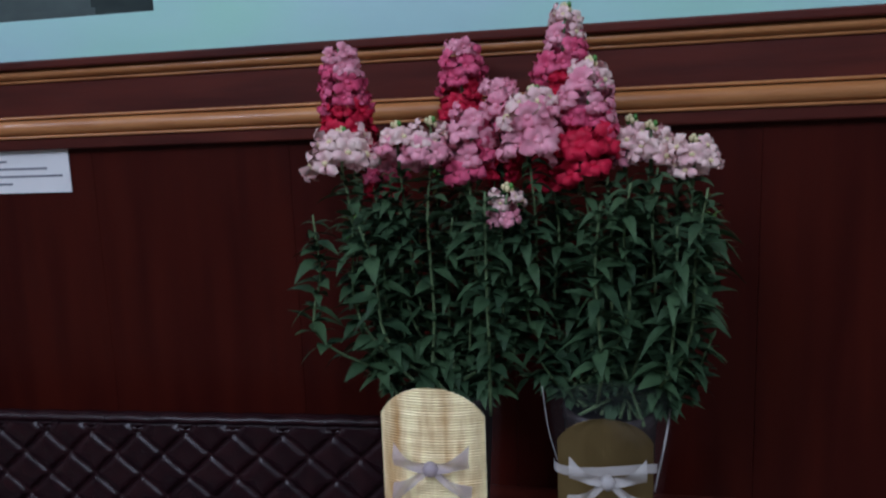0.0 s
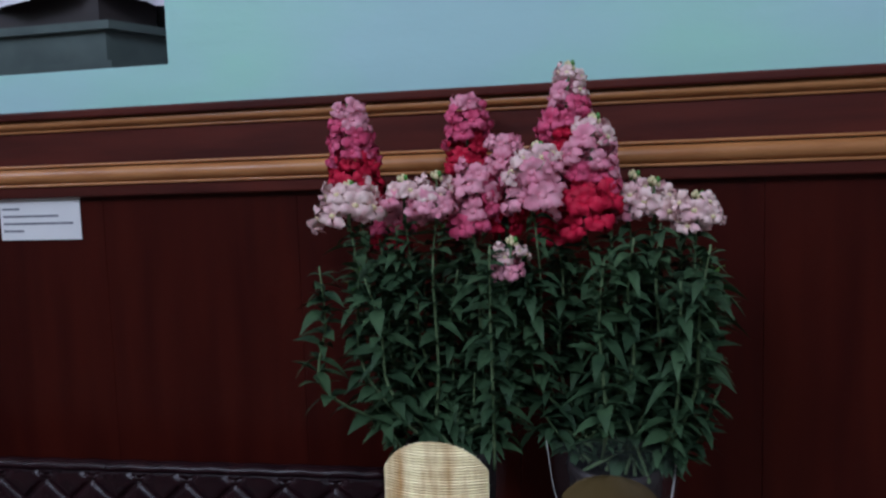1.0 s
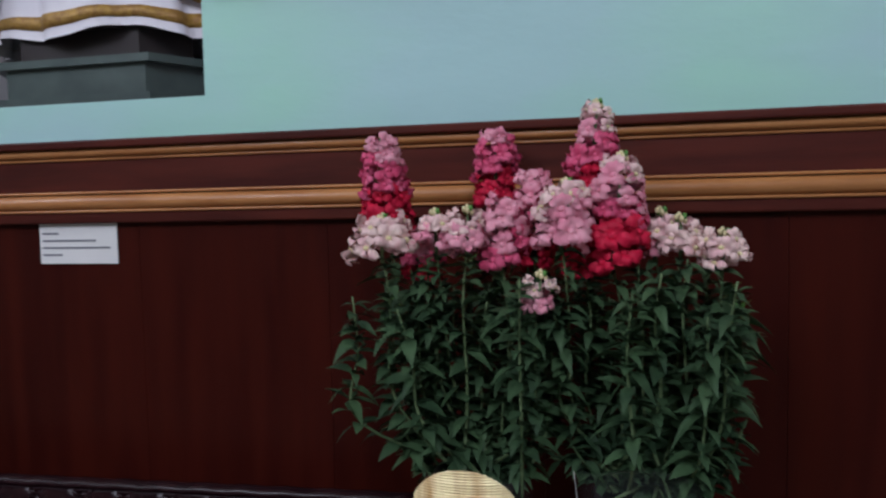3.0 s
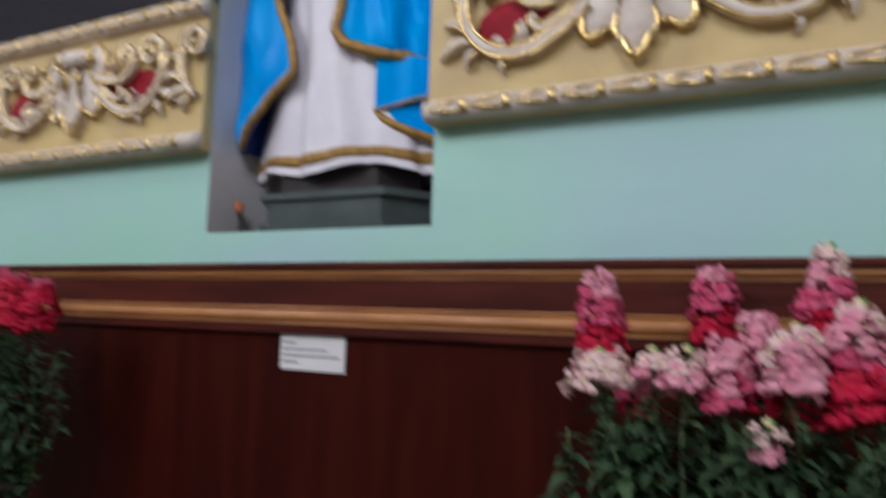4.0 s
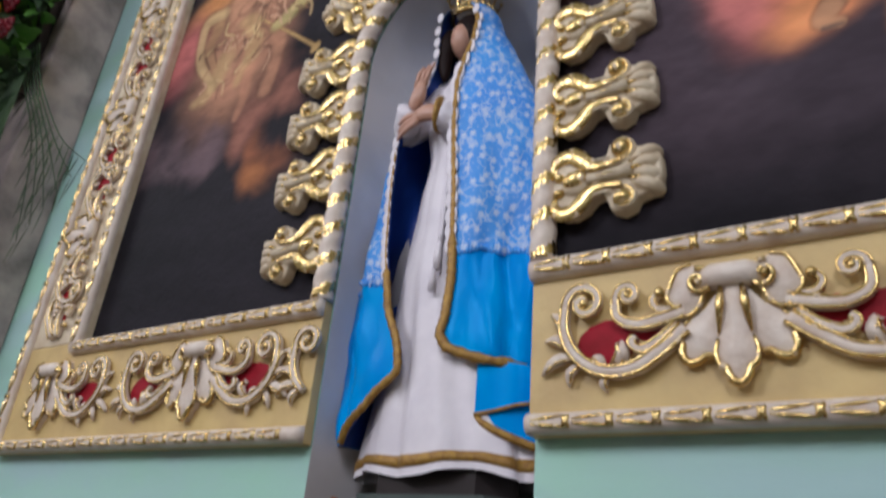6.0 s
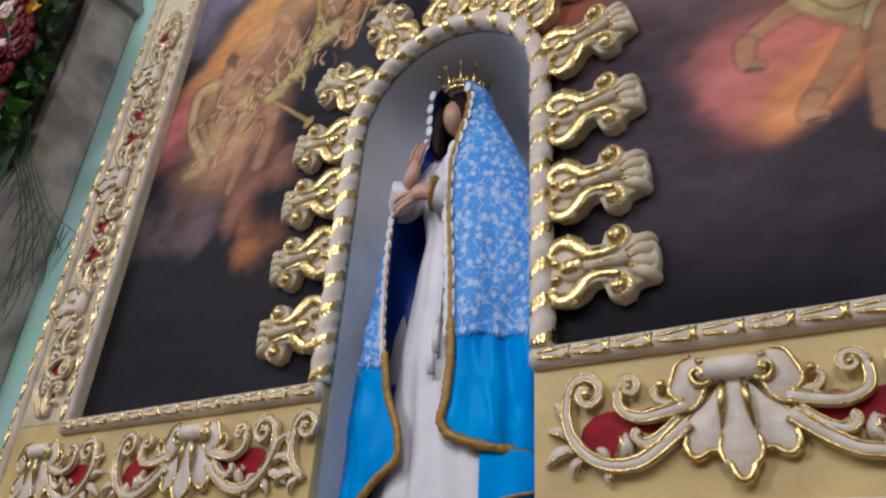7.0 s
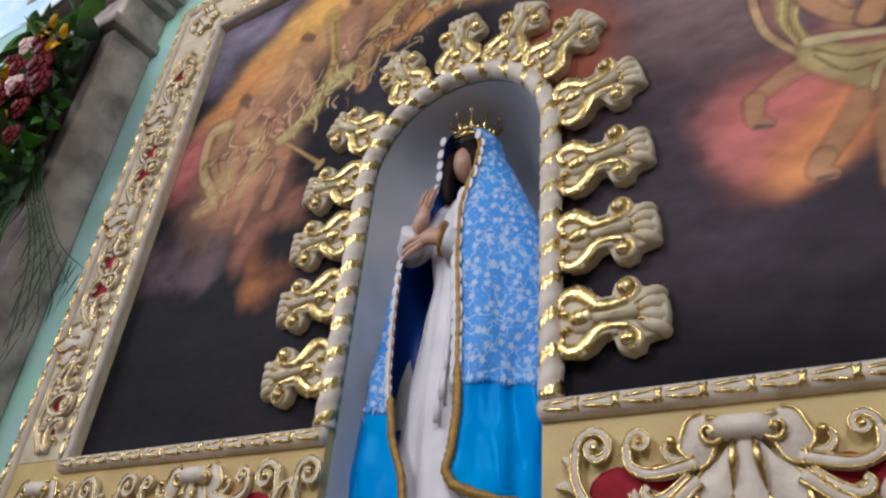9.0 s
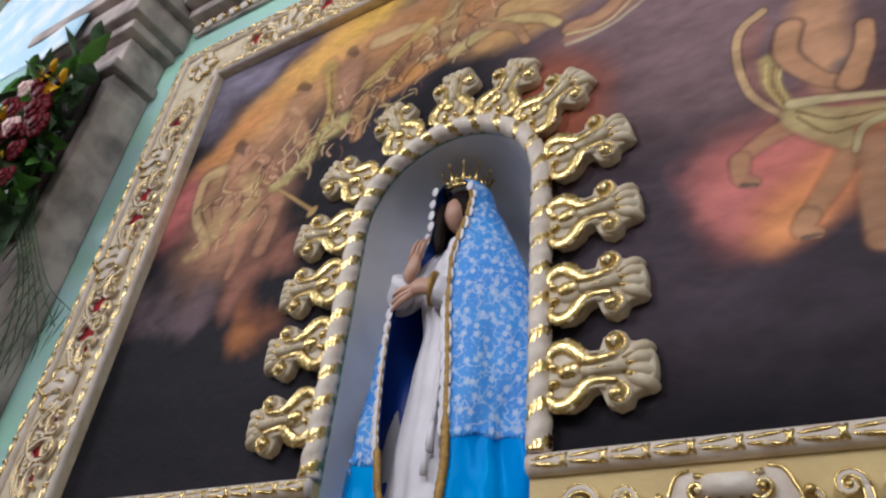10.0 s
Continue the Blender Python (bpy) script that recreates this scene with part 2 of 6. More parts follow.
# ---- mesh building ----
class Shape:
    """Collects vertices, faces and material slots of one mesh."""

    def __init__(self):
        self.v, self.f, self.m, self.smooth = [], [], [], []

    def add(self, verts, faces, mat=0, smooth=True):
        o = len(self.v)
        self.v += [tuple(p) for p in verts]
        self.f += [tuple(i + o for i in f) for f in faces]
        self.m += list(mat) if isinstance(mat, list) else [mat] * len(faces)
        self.smooth += [smooth] * len(faces)

    def box(self, x0, x1, y0, y1, z0, z1, mat=0, bevel=0.0):
        if bevel:
            q = bmesh.new()
            bmesh.ops.create_cube(q, size=1)
            for v in q.verts:
                v.co = ((x0 + x1) / 2 + v.co.x * (x1 - x0), (y0 + y1) / 2 + v.co.y * (y1 - y0), (z0 + z1) / 2 + v.co.z * (z1 - z0))
            bmesh.ops.bevel(q, geom=q.edges[:], offset=bevel, segments=2, affect="EDGES", profile=0.5)
            q.verts.index_update()
            self.add([v.co for v in q.verts], [[v.index for v in f.verts] for f in q.faces], mat, False)
            q.free()
            return
        p = [(x, y, z) for x in (x0, x1) for y in (y0, y1) for z in (z0, z1)]
        self.add(p, [(0, 1, 3, 2), (4, 6, 7, 5), (0, 4, 5, 1), (2, 3, 7, 6), (0, 2, 6, 4), (1, 5, 7, 3)], mat, False)

    def ball(self, centre, r, mat=0, turn=None, rings=6, seg=9):
        """An ellipsoid of radii r."""
        c, pts, fs = Vector(centre), [], []
        for i in range(rings + 1):
            a = math.pi * i / rings
            for j in range(seg):
                b = 2 * math.pi * j / seg
                p = Vector((r[0] * math.sin(a) * math.cos(b), r[1] * math.sin(a) * math.sin(b), r[2] * math.cos(a)))
                pts.append(c + (turn @ p if turn else p))
        for i in range(rings):
            for j in range(seg):
                fs.append((i * seg + j, i * seg + (j + 1) % seg, (i + 1) * seg + (j + 1) % seg, (i + 1) * seg + j))
        self.add(pts, fs, mat)

    def tube(self, path, radii, mat=0, seg=7, flat=1.0, up=(0, -1, 0), twist=None, cap=True):
        """A tube along a path; flat squeezes it along up. twist(i, j) may give a radius factor and a slot."""
        path = [Vector(p) for p in path]
        n = len(path)
        radii = [radii] * n if isinstance(radii, (int, float)) else radii
        pts, fs, ms, upv = [], [], [], Vector(up)
        for i, p in enumerate(path):
            d = (path[min(i + 1, n - 1)] - path[max(i - 1, 0)]).normalized()
            s = d.cross(upv)
            s = s.normalized() if s.length > 1e-5 else d.orthogonal().normalized()
            u = s.cross(d).normalized()
            for j in range(seg):
                b = 2 * math.pi * j / seg
                k = twist(i, j)[0] if twist else 1.0
                pts.append(p + (s * math.cos(b) + u * math.sin(b) * flat) * radii[i] * k)
        for i in range(n - 1):
            for j in range(seg):
                fs.append((i * seg + j, i * seg + (j + 1) % seg, (i + 1) * seg + (j + 1) % seg, (i + 1) * seg + j))
                ms.append(twist(i, j)[1] if twist else mat)
        if cap:
            fs += [tuple(range(seg - 1, -1, -1)), tuple((n - 1) * seg + j for j in range(seg))]
            ms += [mat, mat]
        self.add(pts, fs, ms)

    def slab(self, outline, place, depth, mat=0, bevel=0.006):
        """An outline (u, v) pushed out by depth with a rounded front edge; place(u, v, w) gives world points."""
        n = len(outline)
        cu, cv = sum(p[0] for p in outline) / n, sum(p[1] for p in outline) / n
        rings = [(1.0, 0.0), (1.0, depth - bevel), (0.97, depth - bevel * 0.3), (0.92, depth)]
        pts = [place(cu + (u - cu) * k, cv + (v - cv) * k, w) for k, w in rings for u, v in outline]
        fs = [(a * n + i, a * n + (i + 1) % n, (a + 1) * n + (i + 1) % n, (a + 1) * n + i) for a in range(3) for i in range(n)]
        pts.append(place(cu, cv, depth * 1.05))
        fs += [(3 * n + i, 3 * n + (i + 1) % n, 4 * n) for i in range(n)]
        self.add(pts, fs, mat)

    def sheet(self, rows, mat=0, thick=0.0):
        """A grid of points, row by row; mat may be a function of (row, column)."""
        h, w = len(rows), len(rows[0])
        pts = [Vector(p) for r in rows for p in r]
        fs = [(i * w + j, i * w + j + 1, (i + 1) * w + j + 1, (i + 1) * w + j) for i in range(h - 1) for j in range(w - 1)]
        ms = [mat(i, j) if callable(mat) else mat for i in range(h - 1) for j in range(w - 1)]
        self.add(pts, fs, ms)

    def mesh(self, name, mats):
        me = bpy.data.meshes.new(name)
        me.from_pydata(self.v, [], self.f)
        for m in mats:
            me.materials.append(m)
        me.polygons.foreach_set("material_index", self.m)
        me.polygons.foreach_set("use_smooth", self.smooth)
        q = bmesh.new()
        q.from_mesh(me)
        bmesh.ops.recalc_face_normals(q, faces=q.faces)
        q.to_mesh(me)
        q.free()
        me.update()
        return me


def part(name, shape, mats, parent=None, label=""):
    """Links a shape as one mesh object under a thing or a part."""
    ob = new(name, shape.mesh(name, mats if isinstance(mats, (list, tuple)) else [mats]))
    if parent:
        ob.parent = parent
    if label:
        ob["label"] = label
    return ob


def thing(name, label, category, group="", at=None):
    ob = tagged(new(name), label, category, group)
    ob.empty_display_size = 0.05
    if at:
        ob.matrix_basis = at
    return ob


def setting(name, shape, mats, label, category):
    return tagged(part(name, shape, mats), label, category, kind="structure")


def smooth_path(points, steps=6):
    """A Catmull-Rom line through the points."""
    p = [Vector(q) for q in points]
    p = [2 * p[0] - p[1]] + p + [2 * p[-1] - p[-2]]
    out = []
    for i in range(1, len(p) - 2):
        for k in range(steps):
            t = k / steps
            out.append(0.5 * (2 * p[i] + (p[i + 1] - p[i - 1]) * t + (2 * p[i - 1] - 5 * p[i] + 4 * p[i + 1] - p[i + 2]) * t * t
                              + (3 * p[i] - p[i - 1] - 3 * p[i + 1] + p[i + 2]) * t ** 3))
    return out + [p[-2]]


def spiral(u, v, r, start, turns, hand, w, steps=22, lift=0.0):
    """Points (u, v, w) that wind inwards round (u, v) from the radius r."""
    out = []
    for i in range(steps + 1):
        t = i / steps
        a = radians(start) + hand * t * turns * 2 * math.pi
        k = r * (1 - 0.85 * t)
        out.append((u + k * math.cos(a), v + k * math.sin(a), w + lift * t))
    return out


# ---- the room ----
CX, HALF, SILL, SPRING = -0.364, 0.364, 1.73, 3.385   # the niche
WX0, WX1, WZ = -7.0, 6.0, 8.0

s = Shape()
s.box(WX0, CX - HALF, 0, 0.5, 0, SPRING)
s.box(CX + HALF, WX1, 0, 0.5, 0, SPRING)
s.box(CX - HALF, CX + HALF, 0, 0.5, 0, SILL)
s.box(WX0, CX - HALF, 0, 0.5, SPRING, WZ)
s.box(CX + HALF, WX1, 0, 0.5, SPRING, WZ)
arch = [(CX + HALF * math.cos(math.pi * i / 24), SPRING + HALF * math.sin(math.pi * i / 24)) for i in range(25)]
for y in (0.0, 0.5):
    s.add([(x, y, z) for x, z in arch] + [(x, y, WZ) for x, z in arch], [(i, i + 1, 26 + i, 25 + i) for i in range(24)], 0, False)
setting("wall_north", s, MINT, "mint green painted plaster wall with slight unevenness", "wall")

s = Shape()
rows = []
for z in (SILL, 2.0, 2.4, 2.8, 3.1, SPRING):
    rows.append([(CX + HALF * math.cos(math.pi * j / 24), 0.47 * math.sin(math.pi * j / 24), z) for j in range(25)])
for i in range(1, 9):
    a = math.pi / 2 * i / 8
    rows.append([(CX + HALF * math.cos(math.pi * j / 24) * math.cos(a), 0.47 * math.sin(math.pi * j / 24) * math.cos(a), SPRING + HALF * math.sin(a)) for j in range(25)])
s.sheet(rows)
s.add([(CX + HALF * math.cos(math.pi * j / 24), 0.47 * math.sin(math.pi * j / 24), SILL) for j in range(25)], [tuple(range(25))], 0, False)
niche = setting("wall_niche", s, NICHE, "round-headed wall niche with grey-white plaster inside", "niche")

s = Shape()
s.box(WX0, WX1, -7.3, 0.5, -0.1, 0)
setting("floor", s, FLOOR, "polished stone tile floor of the church", "floor")
s = Shape()
s.box(WX0, WX1, -7.3, 0.5, WZ, WZ + 0.2)
setting("ceiling", s, CEILING, "pale painted plaster ceiling high above", "ceiling")


def wall_with_windows(name, along, at, lo, hi, holes):
    """An unseen 0.3 m wall across the nave with assumed tall window openings from 4.9 to 7.7 m."""
    s = Shape()
    edges = [lo] + [e for h in holes for e in h] + [hi]
    for i in range(len(edges) - 1):
        spans = [(0, 4.9), (7.7, WZ)] if i % 2 else [(0, WZ)]
        for z0, z1 in spans:
            if along == "x":
                s.box(edges[i], edges[i + 1], at - 0.3, at, z0, z1)
            else:
                s.box(at - 0.3, at, edges[i], edges[i + 1], z0, z1)
    return setting(name, s, CEILING, "unseen pale painted nave wall with assumed tall windows", "wall")


# assumed windows for the lamps, set high so the light falls off downwards
wall_with_windows("wall_south", "x", -7.0, WX0, WX1, [(-4.3, -2.1), (1.5, 3.7)])
wall_with_windows("wall_west", "y", -7.0, -7.0, 0.0, [(-4.3, -2.1)])
s = Shape()
s.box(WX1, WX1 + 0.3, -7.3, 0.5, 0, WZ)
setting("wall_east", s, CEILING, "pale painted nave wall", "wall")

# ---- wainscot: boards, mouldings and two golden strips ----
wain = tagged(new("wainscot"), "dark glossy mahogany wainscot with golden wood strips", "wainscot", kind="structure")
random.seed(3)
x = -2.80
while x < 3.6:
    w = 0.44
    s = Shape()
    s.box(x, x + w - 0.0006, -0.022, -0.001, 0.12, 1.475, bevel=0.0005)
    b = part("panel", s, MAHOGANY, wain)
    x += w
for name, y, z0, z1, mat in (("cap_moulding", -0.060, 1.622, 1.640, MAHOGANY_TRIM), ("frieze_board", -0.034, 1.524, 1.606, MAHOGANY_TRIM),
                             ("lower_moulding", -0.040, 1.459, 1.490, MAHOGANY_TRIM), ("skirting", -0.035, 0.0, 0.118, MAHOGANY_TRIM)):
    s = Shape()
    s.box(-2.80, 3.6, y, -0.001, z0, z1, bevel=0.004)
    part(name, s, mat, wain)
for name, y, z, r, fl in (("golden_strip", -0.034, 1.614, 0.011, 1.5), ("golden_strip", -0.030, 1.505, 0.017, 1.2)):
    s = Shape()
    s.tube([(-2.80, y, z), (0, y, z), (3.6, y, z)], r, seg=12, flat=fl)
    part(name, s, OAK, wain, "golden brown rounded wood strip")

for z, y in ((1.5265, -0.036), (1.4860, -0.042), (1.6000, -0.036)):
    s = Shape()
    s.tube([(-2.80, y, z), (0, y, z), (3.6, y, z)], 0.0032, seg=8)
    part("fillet", s, OAK, wain, "thin golden wood fillet")

# ---- plaque on the wainscot ----
sign = thing("paper_sign", "small white paper sign with printed lines on wood", "sign")
s = Shape()
s.box(-0.414, -0.214, -0.0255, -0.0225, 1.369, 1.461, bevel=0.0008)
part("sheet", s, PAPER, sign)
for z, w in ((1.437, 0.042), (1.421, 0.138), (1.405, 0.174), (1.389, 0.050)):
    s = Shape()
    s.box(-0.406, -0.406 + w, -0.0262, -0.0250, z - 0.0022, z + 0.0022)
    part("print_line", s, INK, sign)


# ---- the picture and its frame ----
PX0, PX1, PZ0, PZ1 = -2.075, 1.36, 2.416, 4.950
FX0, FX1, FZ0, FZ1 = -2.51, 1.81, 1.964, 5.295
FACE = -0.040


STEP = 0.0058
NX, NZ = int((PX1 - PX0 + 0.06) / STEP), int((PZ1 - PZ0 + 0.06) / STEP)
GX, GZ = np.meshgrid(PX0 - 0.03 + STEP * np.arange(NX + 1), PZ0 - 0.03 + STEP * np.arange(NZ + 1))
rng = np.random.default_rng(4)


def cloud(size, octaves=4, sx=1.0, sz=1.0):
    """Smooth noise over the canvas, from -0.5 to 0.5 or so."""
    out = np.zeros_like(GX)
    for o in range(octaves):
        cell = size / 2 ** o
        u, v = (GX - PX0 + 1) / (cell * sx), (GZ - PZ0 + 1) / (cell * sz)
        r = rng.random((int(v.max()) + 3, int(u.max()) + 3)) - 0.5
        iu, iv = u.astype(int), v.astype(int)
        fu, fv = u - iu, v - iv
        fu, fv = fu * fu * (3 - 2 * fu), fv * fv * (3 - 2 * fv)
        out += 0.5 ** o * ((r[iv, iu] * (1 - fu) + r[iv, iu + 1] * fu) * (1 - fv) + (r[iv + 1, iu] * (1 - fu) + r[iv + 1, iu + 1] * fu) * fv)
    return out


WARP_X, WARP_Z = cloud(0.45, 5), cloud(0.45, 5)
base = np.clip(0.5 + cloud(0.7, 6, 1.6, 0.7), 0, 1)[..., None]
PAINT = np.array((0.006, 0.0055, 0.008)) * (1 - base) + np.array((0.022, 0.019, 0.025)) * base


def blob(x, z, rx, rz, turn, colour, soft=0.6, strength=1.0, wobble=0.25):
    """A painted patch: an ellipse with broken edges, blended over what lies below."""
    global PAINT
    k = (2.2 if soft > 0.85 else 0.5) * wobble
    dx, dz = GX + k * WARP_X - x, GZ + k * WARP_Z - z
    c, q = math.cos(radians(turn)), math.sin(radians(turn))
    r = np.hypot((dx * c + dz * q) / rx, (dz * c - dx * q) / rz)
    t = np.clip((1.0 - r) / soft, 0, 1)
    t = (t * t * (3 - 2 * t) * strength)[..., None]
    PAINT = PAINT * (1 - t) + np.array(colour) * t


def stroke(pts, r, colour, soft=0.5, strength=0.9, wobble=0.04, line=None):
    """A brush stroke along a bent line, with tapered ends and, where line is given, a darker contour."""
    if len(pts) > 2:
        pts = [(p.x, p.y) for p in smooth_path([(x, z, 0) for x, z in pts], 4)]
    reach = 1.3 * r + wobble
    x0, z0 = GX[0, 0], GZ[0, 0]
    a0, a1 = (int(max(0, (k - x0) / STEP)) for k in (min(p[0] for p in pts) - reach, max(p[0] for p in pts) + reach))
    b0, b1 = (int(max(0, (k - z0) / STEP)) for k in (min(p[1] for p in pts) - reach, max(p[1] for p in pts) + reach))
    box = (slice(b0, b1 + 2), slice(a0, a1 + 2))
    if GX[box].size == 0:
        return
    xs, zs = GX[box] + wobble * WARP_X[box], GZ[box] + wobble * WARP_Z[box]
    d = np.full_like(xs, 9.0)
    m = len(pts) - 1
    for i, ((x0, z0), (x1, z1)) in enumerate(zip(pts, pts[1:])):
        L2 = (x1 - x0) ** 2 + (z1 - z0) ** 2 + 1e-9
        u = np.clip(((xs - x0) * (x1 - x0) + (zs - z0) * (z1 - z0)) / L2, 0, 1)
        w = r * (1.0 - 0.35 * (i + u) / m)
        d = np.minimum(d, np.hypot(xs - x0 - u * (x1 - x0), zs - z0 - u * (z1 - z0)) / w)
    here = PAINT[box]
    if line is not None:
        k = (np.clip((1.22 - d) / 0.30, 0, 1) * (0.46 + 0.5 * WARP_X[box]))[..., None]
        here = here * (1 - k) + np.array(line) * k
    t = np.clip((1.0 - d) / soft, 0, 1)
    shade = 1 + 0.45 * WARP_Z[box] - 0.22 * np.clip(d - 0.4, 0, 1)
    t = (t * t * (3 - 2 * t) * strength * 0.9)[..., None]
    PAINT[box] = here * (1 - t) + np.array(colour) * shade[..., None] * t


GLOW, FLESH, DUSK, SMOKE = (0.74, 0.41, 0.12), (0.48, 0.25, 0.15), (0.20, 0.155, 0.20), (0.045, 0.040, 0.052)
UMBER, STRAW, MAUVE = (0.16, 0.08, 0.05), (0.54, 0.38, 0.19), (0.25, 0.160, 0.170)


def paint_canvas():
    # evening sky, smoke and burning cloud
    blob(-0.372, 5.217, 2.7, 1.35, 0, DUSK, 0.9, 0.95)
    blob(-1.952, 4.876, 0.7, 0.55, 30, (0.24, 0.21, 0.28), 0.9, 0.8)
    blob(0.661, 4.101, 1.0, 1.25, 10, MAUVE, 0.84, 0.95)
    blob(0.414, 2.976, 0.55, 0.55, 10, (0.085, 0.062, 0.078), 0.84, 0.8)
    blob(0.891, 2.849, 0.60, 0.50, 0, (0.060, 0.046, 0.058), 0.84, 0.85)
    blob(-1.308, 4.528, 1.05, 0.36, 33, (0.58, 0.31, 0.14), 0.84, 1.0)
    blob(-0.541, 4.610, 0.85, 0.42, 12, (0.46, 0.22, 0.09), 0.84, 0.95)
    blob(-1.255, 4.702, 0.80, 0.20, 35, GLOW, 0.84, 1.0)
    blob(-1.760, 4.321, 0.50, 0.16, 38, (0.62, 0.27, 0.10), 0.84, 0.9)
    blob(-0.947, 4.887, 0.40, 0.20, 35, (0.72, 0.44, 0.10), 0.84, 0.9)
    blob(-0.711, 4.896, 0.26, 0.14, 30, (0.13, 0.13, 0.075), 0.8, 0.7)
    blob(-0.620, 4.261, 0.36, 0.12, 14, (0.56, 0.27, 0.09), 0.8, 0.95)
    blob(-2.009, 3.914, 0.24, 0.36, -18, (0.46, 0.14, 0.13), 0.84, 0.95)
    blob(-1.568, 3.778, 0.42, 0.62, -22, (0.50, 0.25, 0.15), 0.84, 0.95)
    blob(-1.276, 3.363, 0.36, 0.34, -10, (0.34, 0.145, 0.10), 0.9, 0.9, 0.2)
    blob(-1.232, 2.965, 0.15, 0.14, 0, (0.42, 0.16, 0.06), 0.95, 0.9, 0.1)
    blob(-1.130, 3.102, 0.16, 0.20, 0, (0.36, 0.13, 0.06), 0.95, 0.7, 0.15)
    blob(-1.771, 3.304, 0.34, 0.24, 20, (0.15, 0.10, 0.11), 0.9, 0.8, 0.2)
    blob(-0.814, 3.816, 0.30, 0.30, -30, SMOKE, 0.84, 0.85)
    blob(0.034, 3.727, 0.34, 0.42, 0, (0.36, 0.10, 0.055), 0.7, 0.85)
    blob(0.784, 3.218, 0.42, 0.28, 35, (0.40, 0.15, 0.13), 0.84, 1.0, 0.3)
    blob(0.591, 3.194, 0.18, 0.13, 20, (0.46, 0.16, 0.15), 0.84, 0.85, 0.3)
    blob(0.867, 3.121, 0.36, 0.19, 25, (0.56, 0.23, 0.11), 0.84, 1.0, 0.3)
    blob(0.758, 3.065, 0.21, 0.11, 8, (0.58, 0.26, 0.13), 0.84, 0.85, 0.3)
    blob(1.038, 3.057, 0.24, 0.16, 25, (0.48, 0.20, 0.10), 0.84, 0.9, 0.3)
    blob(0.700, 3.120, 0.270, 0.230, 25, (0.60, 0.19, 0.16), 0.84, 0.95, 0.2)
    blob(0.600, 3.080, 0.130, 0.110, 10, (0.66, 0.22, 0.20), 0.84, 0.8, 0.2)
    blob(0.800, 3.040, 0.260, 0.150, 25, (0.78, 0.30, 0.13), 0.84, 0.95, 0.2)
    blob(0.720, 2.980, 0.150, 0.085, 10, (0.80, 0.33, 0.14), 0.84, 0.85, 0.2)
    # plain drifting shapes in flesh and straw, no more than strokes
    stroke([(-1.762, 4.121), (-1.890, 4.085), (-1.873, 3.865), (-1.718, 3.618)], 0.055, STRAW, 0.6, 0.85, line=UMBER)
    stroke([(-1.783, 4.036), (-1.814, 3.877), (-1.698, 3.691)], 0.075, (0.34, 0.20, 0.10), 0.7, 0.7)
    stroke([(-1.653, 4.155), (-1.617, 3.882), (-1.639, 3.651)], 0.105, (0.42, 0.22, 0.13), 0.5, 0.85, line=UMBER)
    stroke([(-1.677, 3.776), (-1.748, 3.628), (-1.817, 3.564)], 0.085, (0.44, 0.30, 0.14), 0.8, 0.7, 0.15)
    stroke([(-1.566, 3.989), (-1.479, 3.801), (-1.521, 3.632)], 0.090, (0.46, 0.30, 0.14), 0.7, 0.8, 0.15)
    stroke([(-1.398, 3.909), (-1.321, 3.699), (-1.334, 3.488)], 0.068, (0.44, 0.22, 0.13), 0.7, 0.8, 0.10, line=UMBER)
    stroke([(-1.471, 3.654), (-1.453, 3.507), (-1.484, 3.402)], 0.058, (0.42, 0.20, 0.12), 0.7, 0.75, 0.10)
    stroke([(-1.594, 4.094), (-1.695, 3.964), (-1.577, 3.904)], 0.020, (0.26, 0.12, 0.07), 0.7, 0.7)
    stroke([(-1.614, 4.072), (-1.534, 4.117), (-1.416, 3.993)], 0.040, FLESH, 0.5, 0.9, line=UMBER)
    stroke([(-1.065, 3.615), (-1.200, 3.725), (-1.480, 3.945)], 0.013, (0.50, 0.33, 0.13), 0.5, 0.9, 0.01, line=(0.18, 0.10, 0.05))
    blob(-1.055, 3.602, 0.040, 0.026, 45, (0.46, 0.30, 0.12), 0.4, 0.9, 0.02)
    stroke([(-1.701, 4.260), (-1.633, 4.198)], 0.055, (0.10, 0.055, 0.045), 0.6, 0.85)
    stroke([(-1.632, 4.219), (-1.633, 4.177)], 0.030, FLESH, 0.6, 0.8)
    stroke([(-1.206, 4.596), (-1.100, 4.300), (-1.165, 4.031)], 0.065, (0.54, 0.37, 0.12), 0.6, 0.85, line=UMBER)
    stroke([(-1.177, 4.533), (-1.110, 4.300), (-1.154, 4.106)], 0.014, (0.26, 0.15, 0.06), 0.6, 0.7)
    stroke([(-1.360, 4.420), (-1.333, 4.229), (-1.254, 4.103)], 0.100, (0.43, 0.23, 0.13), 0.5, 0.9, line=UMBER)
    stroke([(-1.391, 4.376), (-1.312, 4.293)], 0.030, (0.55, 0.32, 0.18), 0.8, 0.8)
    stroke([(-1.412, 4.290), (-1.544, 4.169)], 0.042, FLESH, 0.5, 0.9, line=UMBER)
    stroke([(-0.981, 4.132), (-1.144, 4.085), (-1.217, 3.934), (-1.358, 3.857)], 0.080, (0.50, 0.42, 0.18), 0.6, 0.9, 0.10, line=(0.20, 0.13, 0.05))
    stroke([(-1.032, 4.110), (-1.196, 3.999), (-1.318, 3.890)], 0.014, (0.25, 0.18, 0.07), 0.6, 0.8)
    stroke([(-1.114, 4.065), (-1.146, 3.936), (-1.238, 3.870)], 0.012, (0.25, 0.18, 0.07), 0.6, 0.8)
